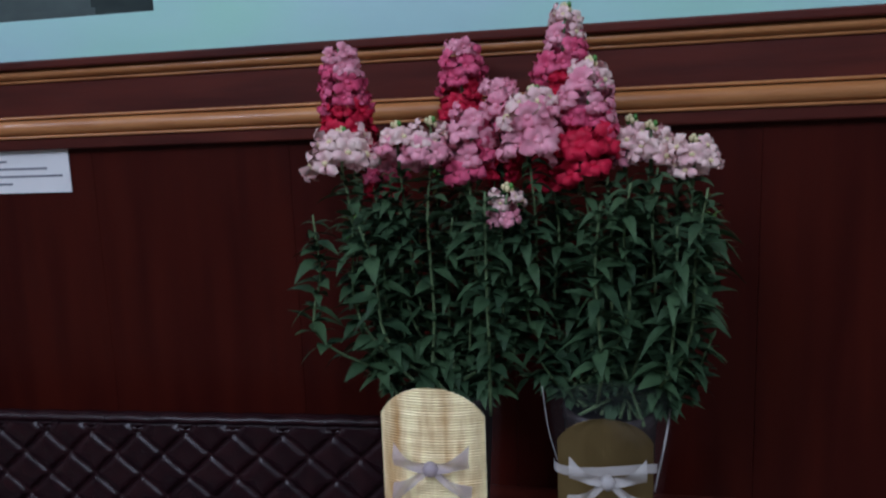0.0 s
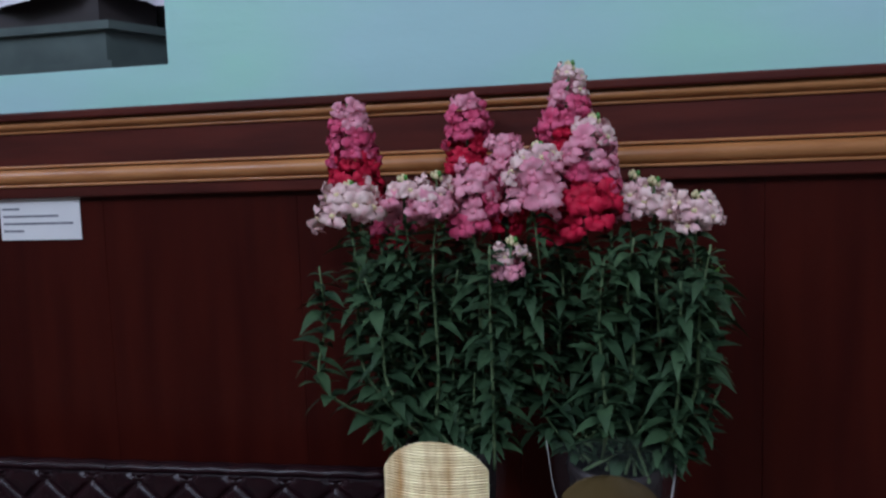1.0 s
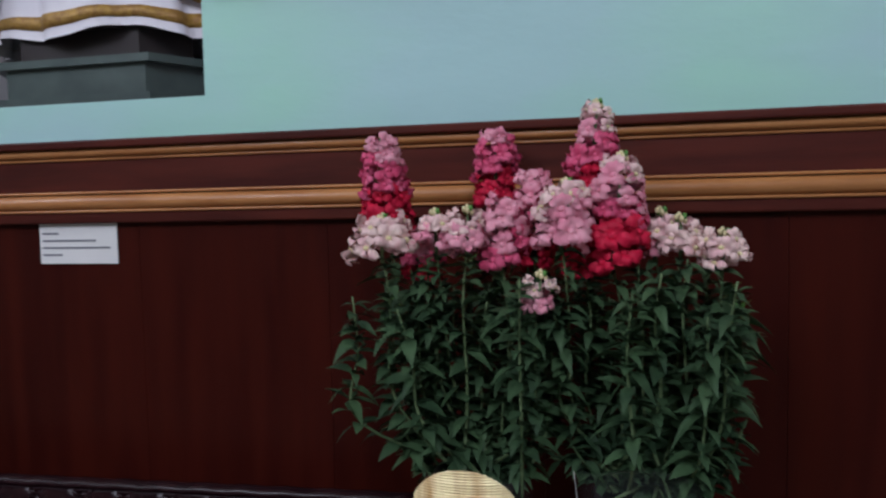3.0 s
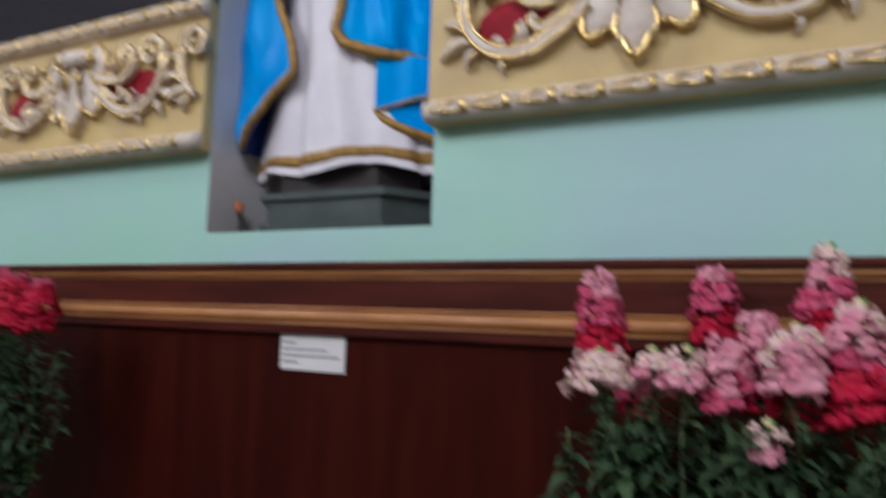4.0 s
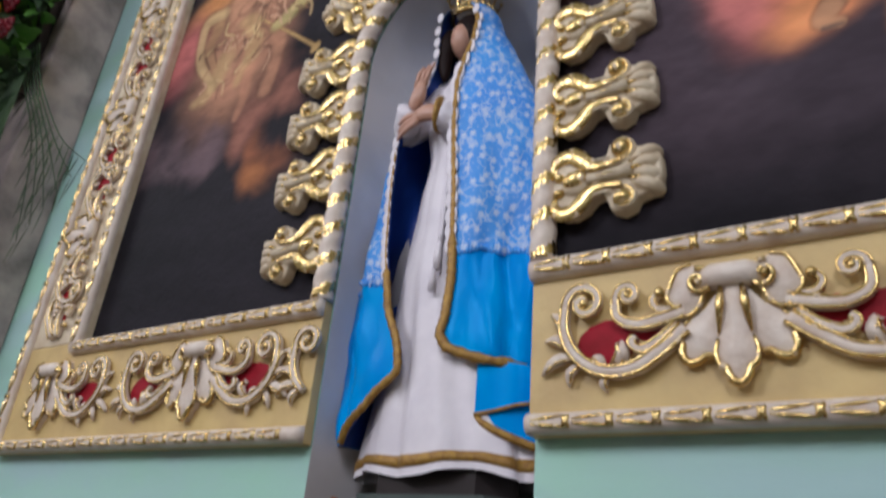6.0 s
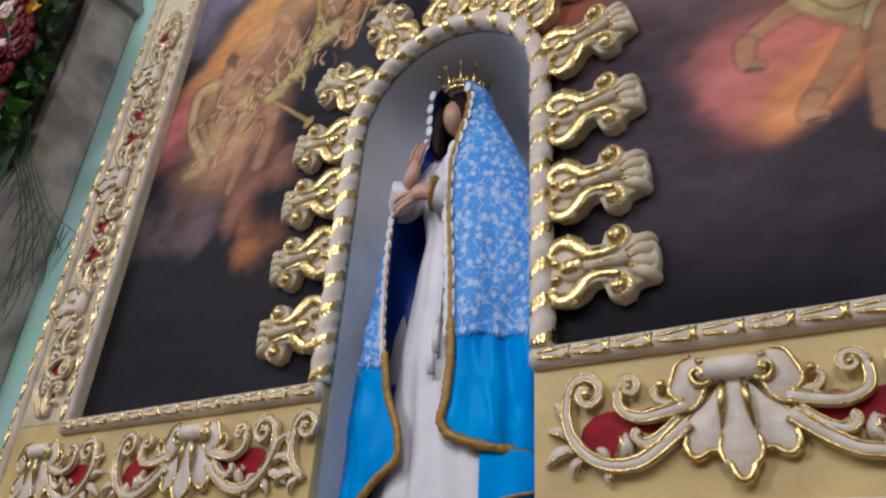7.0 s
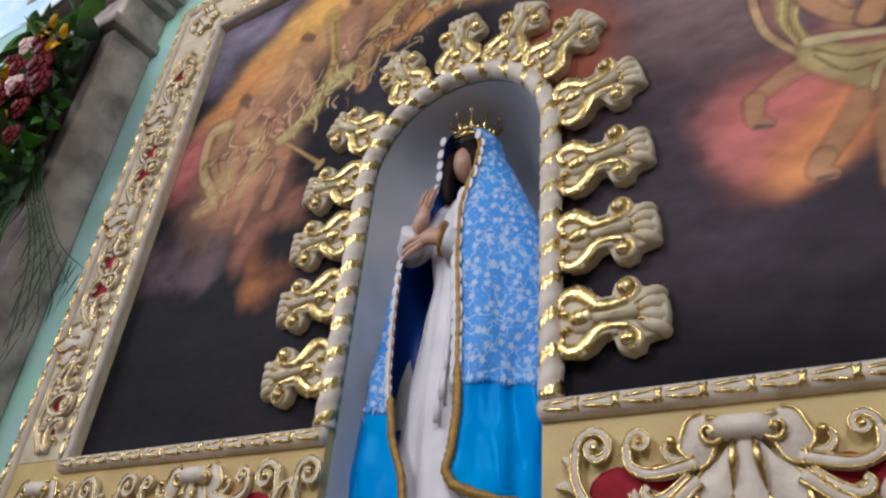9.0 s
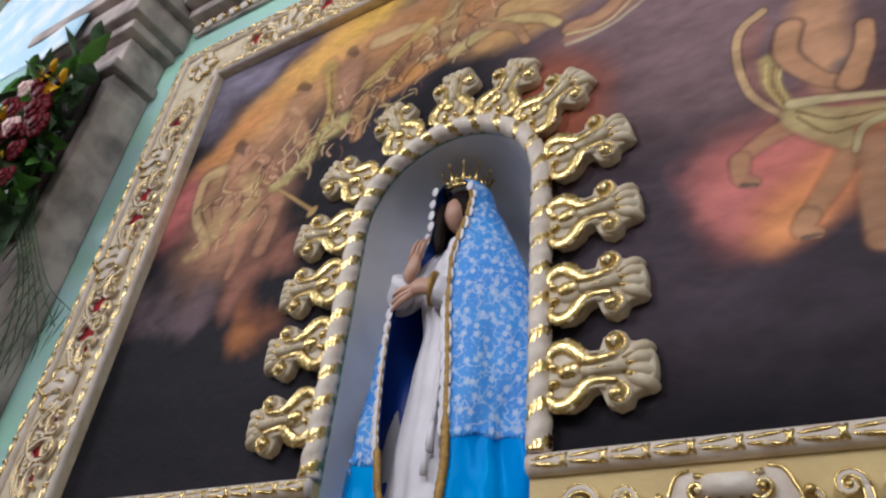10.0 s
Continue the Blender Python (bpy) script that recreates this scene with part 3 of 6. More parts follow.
    stroke([(-1.379, 4.526), (-1.319, 4.485)], 0.050, (0.12, 0.065, 0.045), 0.6, 0.85)
    stroke([(-1.036, 4.495), (-1.019, 4.260)], 0.115, (0.42, 0.22, 0.14), 0.5, 0.85, line=UMBER)
    stroke([(-0.898, 4.220), (-0.892, 3.985)], 0.060, (0.48, 0.26, 0.12), 0.5, 0.9, line=UMBER)
    stroke([(-0.901, 4.629), (-0.696, 4.615), (-0.553, 4.512)], 0.060, STRAW, 0.6, 0.85, line=UMBER)
    stroke([(-0.886, 4.328), (-0.719, 4.484), (-0.592, 4.619)], 0.055, (0.50, 0.35, 0.12), 0.6, 0.85, line=UMBER)
    stroke([(-0.843, 4.416), (-0.697, 4.550)], 0.012, (0.25, 0.15, 0.06), 0.6, 0.7)
    stroke([(-1.064, 4.644), (-1.024, 4.603)], 0.052, (0.14, 0.075, 0.05), 0.6, 0.85)
    stroke([(-0.577, 4.338), (-0.391, 4.344), (-0.264, 4.413)], 0.032, (0.52, 0.42, 0.26), 0.6, 0.85, line=UMBER)
    stroke([(-0.491, 4.492), (-0.445, 4.733)], 0.085, (0.34, 0.24, 0.12), 0.5, 0.75, line=(0.16, 0.10, 0.05))
    stroke([(-0.267, 4.261), (-0.179, 4.459), (-0.050, 4.573)], 0.06, (0.48, 0.28, 0.13), 0.5, 0.8, line=UMBER)
    stroke([(0.149, 4.088), (0.320, 4.147), (0.451, 4.238)], 0.055, (0.38, 0.20, 0.14), 0.5, 0.8)
    stroke([(0.127, 4.054), (0.297, 4.081), (0.449, 4.172)], 0.016, (0.50, 0.40, 0.27), 0.5, 0.8)
    # golden cloud and drifting cloth above the niche
    blob(-0.080, 4.300, 0.420, 0.170, 8, (0.60, 0.34, 0.14), 0.84, 0.95, 0.2)
    blob(0.020, 4.480, 0.420, 0.160, 4, (0.56, 0.36, 0.15), 0.84, 0.9, 0.2)
    stroke([(-0.420, 4.300), (-0.200, 4.370), (0.000, 4.300), (0.080, 4.220)], 0.050, (0.58, 0.44, 0.20), 0.6, 0.9, 0.02, line=UMBER)
    stroke([(-0.300, 4.420), (-0.120, 4.300), (-0.060, 4.180)], 0.034, (0.50, 0.28, 0.15), 0.5, 0.9, 0.02, line=UMBER)
    stroke([(0.140, 4.150), (0.260, 4.160), (0.400, 4.290), (0.480, 4.420)], 0.048, (0.52, 0.29, 0.16), 0.5, 0.9, 0.02, line=UMBER)
    stroke([(0.120, 4.120), (0.270, 4.100), (0.400, 4.200)], 0.012, (0.62, 0.48, 0.26), 0.5, 0.85, 0.01)
    # loose folds, highlights and thin contours scattered over the drifting shapes
    brush = random.Random(21)
    for i in range(190):
        f = brush.random()
        x, z = -1.86 + 1.50 * f + brush.uniform(-0.06, 0.20), 3.66 + 0.80 * f + brush.uniform(-0.14, 0.22)
        a, ln = radians(brush.choice((-60, -75, 40, 55, 100)) + brush.uniform(-20, 20)), brush.uniform(0.05, 0.15)
        tone = brush.choice((STRAW, UMBER, UMBER, (0.11, 0.06, 0.04), (0.62, 0.38, 0.24), (0.28, 0.15, 0.08), (0.56, 0.42, 0.20)))
        bend = brush.uniform(-0.04, 0.04)
        stroke([(x, z), (x + 0.5 * ln * math.cos(a) - bend * math.sin(a), z + 0.5 * ln * math.sin(a) + bend * math.cos(a)), (x + ln * math.cos(a), z + ln * math.sin(a))],
               brush.uniform(0.006, 0.013), tone, 0.6, 0.8, 0.03)
    # a plain winged shape with a straw-coloured cloth
    FLESH_2, DEEP = (0.54, 0.29, 0.16), (0.12, 0.06, 0.045)
    stroke([(0.780, 3.80), (0.745, 3.62), (0.765, 3.44)], 0.062, (0.27, 0.13, 0.11), 0.7, 0.9)
    stroke([(0.805, 3.62), (0.775, 3.50), (0.795, 3.39)], 0.044, (0.44, 0.33, 0.13), 0.6, 0.9)
    for d in (0.0, 0.018, 0.036):
        stroke([(0.775 + d, 3.60 - d), (0.757 + d, 3.50), (0.785 + d * 0.6, 3.39)], 0.007, (0.60, 0.46, 0.20) if d != 0.018 else (0.24, 0.14, 0.07), 0.6, 0.8, 0.01)
    stroke([(0.800, 3.850), (0.726, 3.794), (0.698, 3.666), (0.711, 3.490), (0.782, 3.360)], 0.022, (0.56, 0.37, 0.20), 0.5, 0.95, 0.01, line=DEEP)
    stroke([(0.96, 3.78), (0.94, 3.60), (0.93, 3.45)], 0.130, FLESH_2, 0.7, 0.95, 0.02)
    blob(0.975, 3.500, 0.060, 0.050, 30, (0.14, 0.11, 0.11), 0.8, 0.8, 0.05)
    stroke([(0.870, 3.730), (0.842, 3.610), (0.895, 3.480), (0.970, 3.430)], 0.046, (0.50, 0.27, 0.15), 0.4, 0.95, 0.02, line=DEEP)
    stroke([(0.975, 3.425), (1.035, 3.540), (1.060, 3.640)], 0.042, (0.52, 0.28, 0.15), 0.4, 0.95, 0.02, line=DEEP)
    stroke([(0.815, 3.335), (0.710, 3.292), (0.640, 3.245)], 0.042, FLESH_2, 0.45, 0.95, 0.01, line=DEEP)
    stroke([(0.640, 3.245), (0.634, 3.175), (0.664, 3.150)], 0.034, FLESH_2, 0.4, 0.95, 0.01, line=DEEP)
    stroke([(0.634, 3.150), (0.672, 3.140)], 0.012, (0.13, 0.09, 0.08), 0.6, 0.9, 0.01)
    stroke([(0.915, 3.170), (0.840, 3.070), (0.778, 2.995)], 0.045, FLESH_2, 0.45, 0.95, 0.01, line=DEEP)
    stroke([(0.776, 2.995), (0.752, 2.955), (0.786, 2.938)], 0.034, FLESH_2, 0.4, 0.95, 0.01, line=DEEP)
    stroke([(0.752, 2.932), (0.796, 2.930)], 0.011, (0.13, 0.09, 0.08), 0.6, 0.9, 0.01)
    stroke([(0.985, 3.160), (0.940, 3.010), (0.915, 2.880)], 0.064, (0.48, 0.26, 0.15), 0.45, 0.95, 0.01, line=DEEP)
    stroke([(0.915, 2.880), (0.965, 2.850)], 0.038, (0.44, 0.23, 0.13), 0.4, 0.95, 0.01, line=DEEP)
    stroke([(0.820, 3.345), (0.860, 3.270), (0.905, 3.215)], 0.066, (0.56, 0.43, 0.21), 0.4, 0.95, 0.02, line=DEEP)
    stroke([(0.830, 3.330), (0.930, 3.290), (1.060, 3.270)], 0.062, (0.55, 0.42, 0.20), 0.4, 0.95, 0.02)
    stroke([(0.806, 3.405), (0.900, 3.385), (1.060, 3.335)], 0.024, (0.70, 0.57, 0.32), 0.5, 0.95, 0.01, line=UMBER)
    stroke([(0.815, 3.370), (0.905, 3.300), (1.050, 3.285)], 0.009, (0.22, 0.14, 0.06), 0.6, 0.85, 0.01)
    stroke([(0.812, 3.345), (0.875, 3.255), (0.960, 3.255)], 0.009, (0.24, 0.16, 0.07), 0.6, 0.85, 0.01)
    stroke([(1.040, 3.270), (0.960, 3.240), (0.925, 3.170)], 0.018, (0.60, 0.49, 0.26), 0.5, 0.95, 0.01, line=UMBER)


paint_canvas()
# brush marks and a little unevenness of the pigment
PAINT = PAINT * (1 + 0.30 * cloud(0.10, 3, 2.0, 0.7) + 0.22 * cloud(0.03, 2, 1.5, 0.8))[..., None]
PAINT = np.clip(PAINT, 0.003, 0.9)

CANVAS = shader("oil_painting", (1, 1, 1), 0.65, bump=0.5, bump_scale=55, gloss=0.10)
cn = CANVAS.node_tree
pigment = cn.nodes.new("ShaderNodeVertexColor")
pigment.layer_name = "pigment"
cn.links.new(pigment.outputs[0], cn.nodes["Principled BSDF"].inputs["Base Color"])

keep = np.ones((NZ, NX), bool)
mx, mz = (GX[:-1, :-1] + STEP / 2 - CX), GZ[:-1, :-1] + STEP / 2
keep[(np.abs(mx) < HALF + 0.004) & (mz < SPRING)] = False
keep[np.hypot(mx, mz - SPRING) < HALF + 0.004] = False
ids = np.arange((NX + 1) * (NZ + 1)).reshape(NZ + 1, NX + 1)
quads = np.stack([ids[:-1, :-1], ids[:-1, 1:], ids[1:, 1:], ids[1:, :-1]], -1)[keep]
me = bpy.data.meshes.new("canvas")
me.from_pydata(np.stack([GX.ravel(), np.full(GX.size, -0.006), GZ.ravel()], -1).tolist(), [], quads.tolist())
col = me.color_attributes.new("pigment", "FLOAT_COLOR", "POINT")
col.data.foreach_set("color", np.concatenate([PAINT.reshape(-1, 3), np.ones((GX.size, 1))], 1).ravel().astype(np.float32))
me.materials.append(CANVAS)
painting = thing("painting", "large oil painting of dark smoke and glowing orange clouds", "painting")
canvas = new("canvas", me)
canvas.parent = painting

pframe = thing("picture_frame", "wide cream picture frame with white and gold carving", "picture frame")


def flat_place(x, z, turn=0, scale=1.0, face=FACE, flip=1):
    """Turns (u, v, w) on a face of the wall into world points."""
    c, q = math.cos(radians(turn)), math.sin(radians(turn))

    def f(u, v, w):
        u, v = u * scale, v * scale * flip
        return (x + u * c - v * q, face - w * scale, z + u * q + v * c)
    return f


def rail(x0, x1, z0, z1, mat=None):
    s = Shape()
    s.box(x0, x1, FACE, -0.002, z0, z1, bevel=0.004)
    return part("rail", s, mat or CREAM, pframe)


RAILS = [rail(FX0, CX - HALF - 0.001, FZ0, PZ0), rail(CX + HALF + 0.001, FX1, FZ0, PZ0), rail(FX0, PX0, PZ0 + 0.001, PZ1 - 0.001, IVORY),
         rail(PX1, FX1, PZ0 + 0.001, PZ1 - 0.001, IVORY), rail(FX0, FX1, PZ1, FZ1, IVORY)]


def moulding(x0, z0, x1, z1, r, parent):
    """A white half-round moulding with gilded links along it."""
    s = Shape()
    n = max(2, int(math.hypot(x1 - x0, z1 - z0) / 0.02))
    pts = [(x0 + (x1 - x0) * i / n, FACE - 0.004, z0 + (z1 - z0) * i / n) for i in range(n + 1)]
    s.tube(pts, r, 0, seg=12, flat=1.0)
    ob = part("moulding", s, PLASTER, parent)
    s = Shape()
    length, step, ang = math.hypot(x1 - x0, z1 - z0), 0.105, math.atan2(z1 - z0, x1 - x0)
    turn = Matrix.Rotation(-ang, 3, "Y")
    for i in range(int(length / step)):
        d = (i + 0.5) * step
        c = (x0 + math.cos(ang) * d, FACE - 0.004 - r * 0.80, z0 + math.sin(ang) * d)
        for k in (-1, 1):
            a = turn @ Vector((0, 0, k * r * 0.30))
            tilt = Matrix.Rotation(-ang - k * 0.10, 3, "Y")
            s.ball((c[0] + a.x, c[1], c[2] + a.z), (0.050, 0.0085, r * 0.24), 0, tilt, 5, 8)
        e = turn @ Vector((step / 2, 0, 0))
        for lean in (-0.5, 0.5):
            s.ball((c[0] + e.x, c[1] - 0.001, c[2] + e.z), (0.0085, 0.010, r * 0.72), 0, Matrix.Rotation(-ang + lean, 3, "Y"), 5, 8)
    part("gilded_link", s, GOLD, ob, "gilded beads and links")
    return ob


R_IN, R_OUT = 0.030, 0.026
moulding(PX0 - 0.035, PZ0 - 0.028, CX - HALF - 0.002, PZ0 - 0.028, R_IN, RAILS[0])
moulding(CX + HALF + 0.002, PZ0 - 0.028, PX1 + 0.035, PZ0 - 0.028, R_IN, RAILS[1])
moulding(PX0 - 0.028, PZ0 - 0.03, PX0 - 0.028, PZ1 + 0.03, R_IN, RAILS[2])
moulding(PX1 + 0.028, PZ0 - 0.03, PX1 + 0.028, PZ1 + 0.03, R_IN, RAILS[3])
moulding(PX0 - 0.03, PZ1 + 0.028, PX1 + 0.03, PZ1 + 0.028, R_IN, RAILS[4])
moulding(FX0 + 0.02, FZ0 + 0.027, CX - HALF - 0.002, FZ0 + 0.027, R_OUT, RAILS[0])
moulding(CX + HALF + 0.002, FZ0 + 0.027, FX1 - 0.02, FZ0 + 0.027, R_OUT, RAILS[1])
moulding(FX0 + 0.024, FZ0 + 0.03, FX0 + 0.024, FZ1 - 0.03, R_OUT, RAILS[2])
moulding(FX1 - 0.024, FZ0 + 0.03, FX1 - 0.024, FZ1 - 0.03, R_OUT, RAILS[3])
moulding(FX0 + 0.02, FZ1 - 0.024, FX1 - 0.02, FZ1 - 0.024, R_OUT, RAILS[4])


def lobe(P, u, v, angle, length, width, w, parent):
    """A shell lobe: a white tongue that widens to a scalloped, gilded end."""
    c, q = math.cos(radians(angle)), math.sin(radians(angle))

    def Q(a, b, h):
        return P(u + a * c - b * q, v + a * q + b * c, h)
    out = [(0, 0.30), (0.40, 0.48), (0.62, 0.84), (0.76, 1.0), (0.88, 0.88), (0.92, 0.58), (1.0, 0.46), (1.07, 0.18)]
    edge = [(a * length, b * width / 2) for a, b in out] + [(a * length, -b * width / 2) for a, b in out[::-1]]
    s = Shape()
    s.slab(edge, Q, w + 0.012, 0, 0.008)
    rim = smooth_path([Vector((a * 0.985, b * 0.97, w + 0.012)) for a, b in edge], 3)
    n = len(rim)
    k = int(n * 0.14)
    s.tube([Q(*p) for p in rim[k:n - k]], [0.004 + 0.0055 * math.sin(math.pi * i / (n - 2 * k - 1)) for i in range(n - 2 * k)], 1, seg=6)
    part("shell_lobe", s, [PLASTER, GOLD], parent)


def shell(x, z, turn, scale, parent):
    P = flat_place(x, z, turn, scale)
    s = Shape()
    s.tube([P(-0.070, 0.084, 0.014), P(-0.035, 0.088, 0.024), P(0.035, 0.088, 0.024), P(0.070, 0.084, 0.014)], [0.020 * scale, 0.030 * scale, 0.030 * scale, 0.020 * scale], 0, seg=10)
    ob = part("carved_shell", s, [PLASTER, GOLD], pframe, "white carved shell with gilded rims")
    for ang, ln, wd, w in ((-121, 0.190, 0.100, 0.006), (-59, 0.190, 0.100, 0.006), (-90, 0.215, 0.088, 0.016)):
        lobe(P, 0, 0.075, ang, ln, wd, w, ob)
    for k in (-1, 1):
        s = Shape()
        s.tube([P(k * 0.022, 0.07, 0.028), P(k * 0.026, 0.02, 0.036), P(k * 0.033, -0.045, 0.028)], [0.005 * scale, 0.010 * scale, 0.003 * scale], 1, seg=6)
        part("gilded_tongue", s, [PLASTER, GOLD], ob)
        s = Shape()
        ear = [(k * a * 0.76, b) for a, b in ((0.075, 0.115), (0.110, 0.128), (0.150, 0.118), (0.172, 0.085), (0.186, 0.050), (0.165, 0.030), (0.140, 0.005), (0.108, 0.012), (0.085, 0.040), (0.072, 0.075))]
        s.slab(ear if k > 0 else ear[::-1], P, 0.022, 0, 0.010)
        rim = smooth_path([Vector((a, b, 0.022)) for a, b in ear[1:]], 3)
        s.tube([P(*p) for p in rim], 0.0052 * scale, 1, seg=6)
        sp = spiral(k * 0.068, 0.080, 0.036, 80 if k > 0 else 100, 1.35, k, 0.024, 20, 0.014)
        s.tube([P(*p) for p in sp], 0.0068 * scale, 1, seg=6)
        s.ball(P(k * 0.068, 0.080, 0.030), (0.011 * scale,) * 3, 1)
        part("volute", s, [PLASTER, GOLD], ob)
    return ob


def scroll(x, z, turn, scale, flip, parent, red=True, cut=False):
    """One side scroll: a C-scroll that ends in a large volute, a second and a third curl above it, leaf sprigs."""
    P = flat_place(x, z, turn, scale, FACE, flip)

    def band(points, r0, r1):
        path = smooth_path(points, 5)
        n = len(path)
        rr = [(r0 + (r1 - r0) * i / (n - 1)) * scale for i in range(n)]
        s.tube([P(*p) for p in path], rr, 0, seg=8, flat=1.0)
        for k in (-1, 1):
            edge = []
            for i, p in enumerate(path):
                d = Vector(path[min(i + 1, n - 1)]) - Vector(path[max(i - 1, 0)])
                m = math.hypot(d.x, d.y) or 1.0
                o = k * 0.72 * rr[i] / scale
                edge.append(P(p[0] - d.y / m * o, p[1] + d.x / m * o, p[2] + 0.72 * rr[i] / scale))
            s.tube(edge, [q * 0.24 + 0.0008 for q in rr], 1, seg=5)

    def sprig(u, v, a, ln, wide):
        c, q = math.cos(radians(a)), math.sin(radians(a))
        tip = smooth_path([(u, v, 0.008), (u + ln * 0.5 * c - 0.010 * q, v + ln * 0.5 * q + 0.010 * c, 0.018), (u + ln * c, v + ln * q, 0.008)], 3)
        s.tube([P(*p) for p in tip], [k * wide * scale for k in (0.4, 0.75, 1.0, 1.0, 0.85, 0.6, 0.15)], 0, seg=7, flat=0.7)
        s.tube([P(p[0] + q * wide * 0.5, p[1] - c * wide * 0.5, p[2] + wide * 0.55) for p in tip[:-1]], 0.0036 * scale, 1, seg=5)
    s = Shape()
    band(spiral(0.340, 0.066, 0.050, 0, 1.35, 1, 0.016, 24, 0.010), 0.013, 0.008)
    s.ball(P(0.340, 0.066, 0.026), (0.012 * scale,) * 3, 1)
    if cut:
        band([(0.390, 0.06, 0.014), (0.392, 0.0, 0.014), (0.372, -0.05, 0.014), (0.335, -0.088, 0.014)], 0.015, 0.012)
    else:
        band([(0.105, -0.020, 0.010), (0.165, -0.070, 0.014), (0.225, -0.104, 0.016), (0.300, -0.104, 0.016), (0.362, -0.062, 0.016), (0.392, 0.0, 0.016), (0.390, 0.066, 0.016)], 0.020, 0.013)
        band([(0.105, 0.018, 0.010), (0.165, 0.002, 0.016), (0.215, -0.002, 0.018), (0.258, 0.022, 0.018), (0.262, 0.070, 0.018)], 0.018, 0.011)
        band(spiral(0.232, 0.072, 0.030, 0, 1.2, 1, 0.018, 18, 0.010), 0.010, 0.007)
        s.ball(P(0.232, 0.072, 0.028), (0.010 * scale,) * 3, 1)
        band([(0.120, 0.030, 0.010), (0.160, 0.030, 0.014), (0.176, 0.052, 0.016), (0.164, 0.070, 0.018)], 0.010, 0.007)
        s.ball(P(0.158, 0.070, 0.020), (0.013 * scale,) * 3, 1)
        band([(0.120, -0.012, 0.012), (0.165, -0.048, 0.018), (0.205, -0.062, 0.020), (0.226, -0.044, 0.022), (0.216, -0.030, 0.022)], 0.015, 0.009)
    for u, v, a, ln, wide in ((0.392, -0.015, 62, 0.080, 0.015), (0.385, -0.040, 20, 0.070, 0.014), (0.370, -0.060, -25, 0.095, 0.016), (0.355, -0.080, -62, 0.060, 0.013),
                              (0.270, -0.090, 105, 0.062, 0.016), (0.245, -0.085, 62, 0.052, 0.014), (0.300, -0.100, 55, 0.045, 0.013), (0.285, -0.112, -85, 0.040, 0.011))[:4 if cut else 8]:
        sprig(u, v, a, ln, wide)
    ob = part("carved_scroll", s, [PLASTER, GOLD], parent, "white carved scroll with gilded edges")
    if red:
        for u, v, ru, rv, lean in ((0.176, -0.010, 0.058, 0.034, 14), (0.290, -0.030, 0.078, 0.056, -6)):
            t = Shape()
            t.ball(P(u, v, 0.001), (ru * scale, 0.004, rv * scale), 0, Matrix.Rotation(radians(-turn - lean * flip), 3, "Y"), 6, 14)
            part("red_inlay", t, RED, ob, "deep red inlay")
    return ob


MID = 2.207
for x, rl in ((0.493, 1), (1.42, 1), (-1.272, 0), (-2.20, 0)):
    shell(x, MID, 0, 1.0, RAILS[rl])
for x, turn, fl, rl in ((0.493, 180, -1, 1), (0.493, 0, 1, 1), (1.42, 180, -1, 1), (-1.272, 180, -1, 0), (-1.272, 0, 1, 0), (-2.20, 0, 1, 0)):
    scroll(x, MID, turn, 1.0, fl, RAILS[rl])
scroll(-0.412, MID, 180, 1.0, -1, RAILS[0], False, True)
SMALL = 0.88
for z in (2.96, 3.65, 4.34):
    for xx, out, rl in ((-2.285, -90, 2), (1.60, 90, 3)):
        shell(xx + 0.0005 * out, z, out, SMALL, RAILS[rl])
        scroll(xx, z, 90, SMALL, 1 if out > 0 else -1, RAILS[rl])
        scroll(xx, z, -90, SMALL, -1 if out > 0 else 1, RAILS[rl])
for xx, rl in ((-2.285, 2), (1.60, 3)):
    scroll(xx, 2.36, 90, SMALL, -1, RAILS[rl])
    scroll(xx, 4.92, -90, SMALL, 1, RAILS[rl])
for i in range(5):
    xx = -1.55 + 0.69 * i
    shell(xx, 5.125, 180, SMALL, RAILS[4])
    scroll(xx, 5.12, 180, SMALL, 1, RAILS[4])
    scroll(xx, 5.12, 0, SMALL, -1, RAILS[4])
shell(-2.26, 5.10, 45, 0.80, RAILS[4])

# ---- rope moulding round the niche ----
rope = thing("rope_moulding", "white twisted rope moulding with gilded strands round niche", "moulding")


def rope_part(points, r):
    n = len(points)
    s = Shape()
    seg = 16

    def twist(i, j):
        ph = 2 * math.pi * j / seg + i * 0.62
        k = abs(math.sin(ph))
        strand = int(ph // math.pi) % 2
        return 0.84 + 0.20 * math.sqrt(k), 1 if (strand == 0 and k > 0.52) else 0
    s.tube(points, r, 0, seg=seg, twist=twist)
    return part("twisted_rope", s, [PLASTER, GOLD], rope)


RR = 0.036
line = [(CX + HALF + 0.7 * RR, -0.034, PZ0 + 0.002 + i * 0.011) for i in range(int((SPRING - PZ0) / 0.011))]
na = 110
line += [(CX + (HALF + 0.7 * RR) * math.cos(math.pi * i / na), -0.034, SPRING + (HALF + 0.7 * RR) * math.sin(math.pi * i / na)) for i in range(na + 1)]
line += [(CX - HALF - 0.7 * RR, -0.034, SPRING - 0.011 - i * 0.011) for i in range(int((SPRING - PZ0) / 0.011))]
rope_part(line, RR)


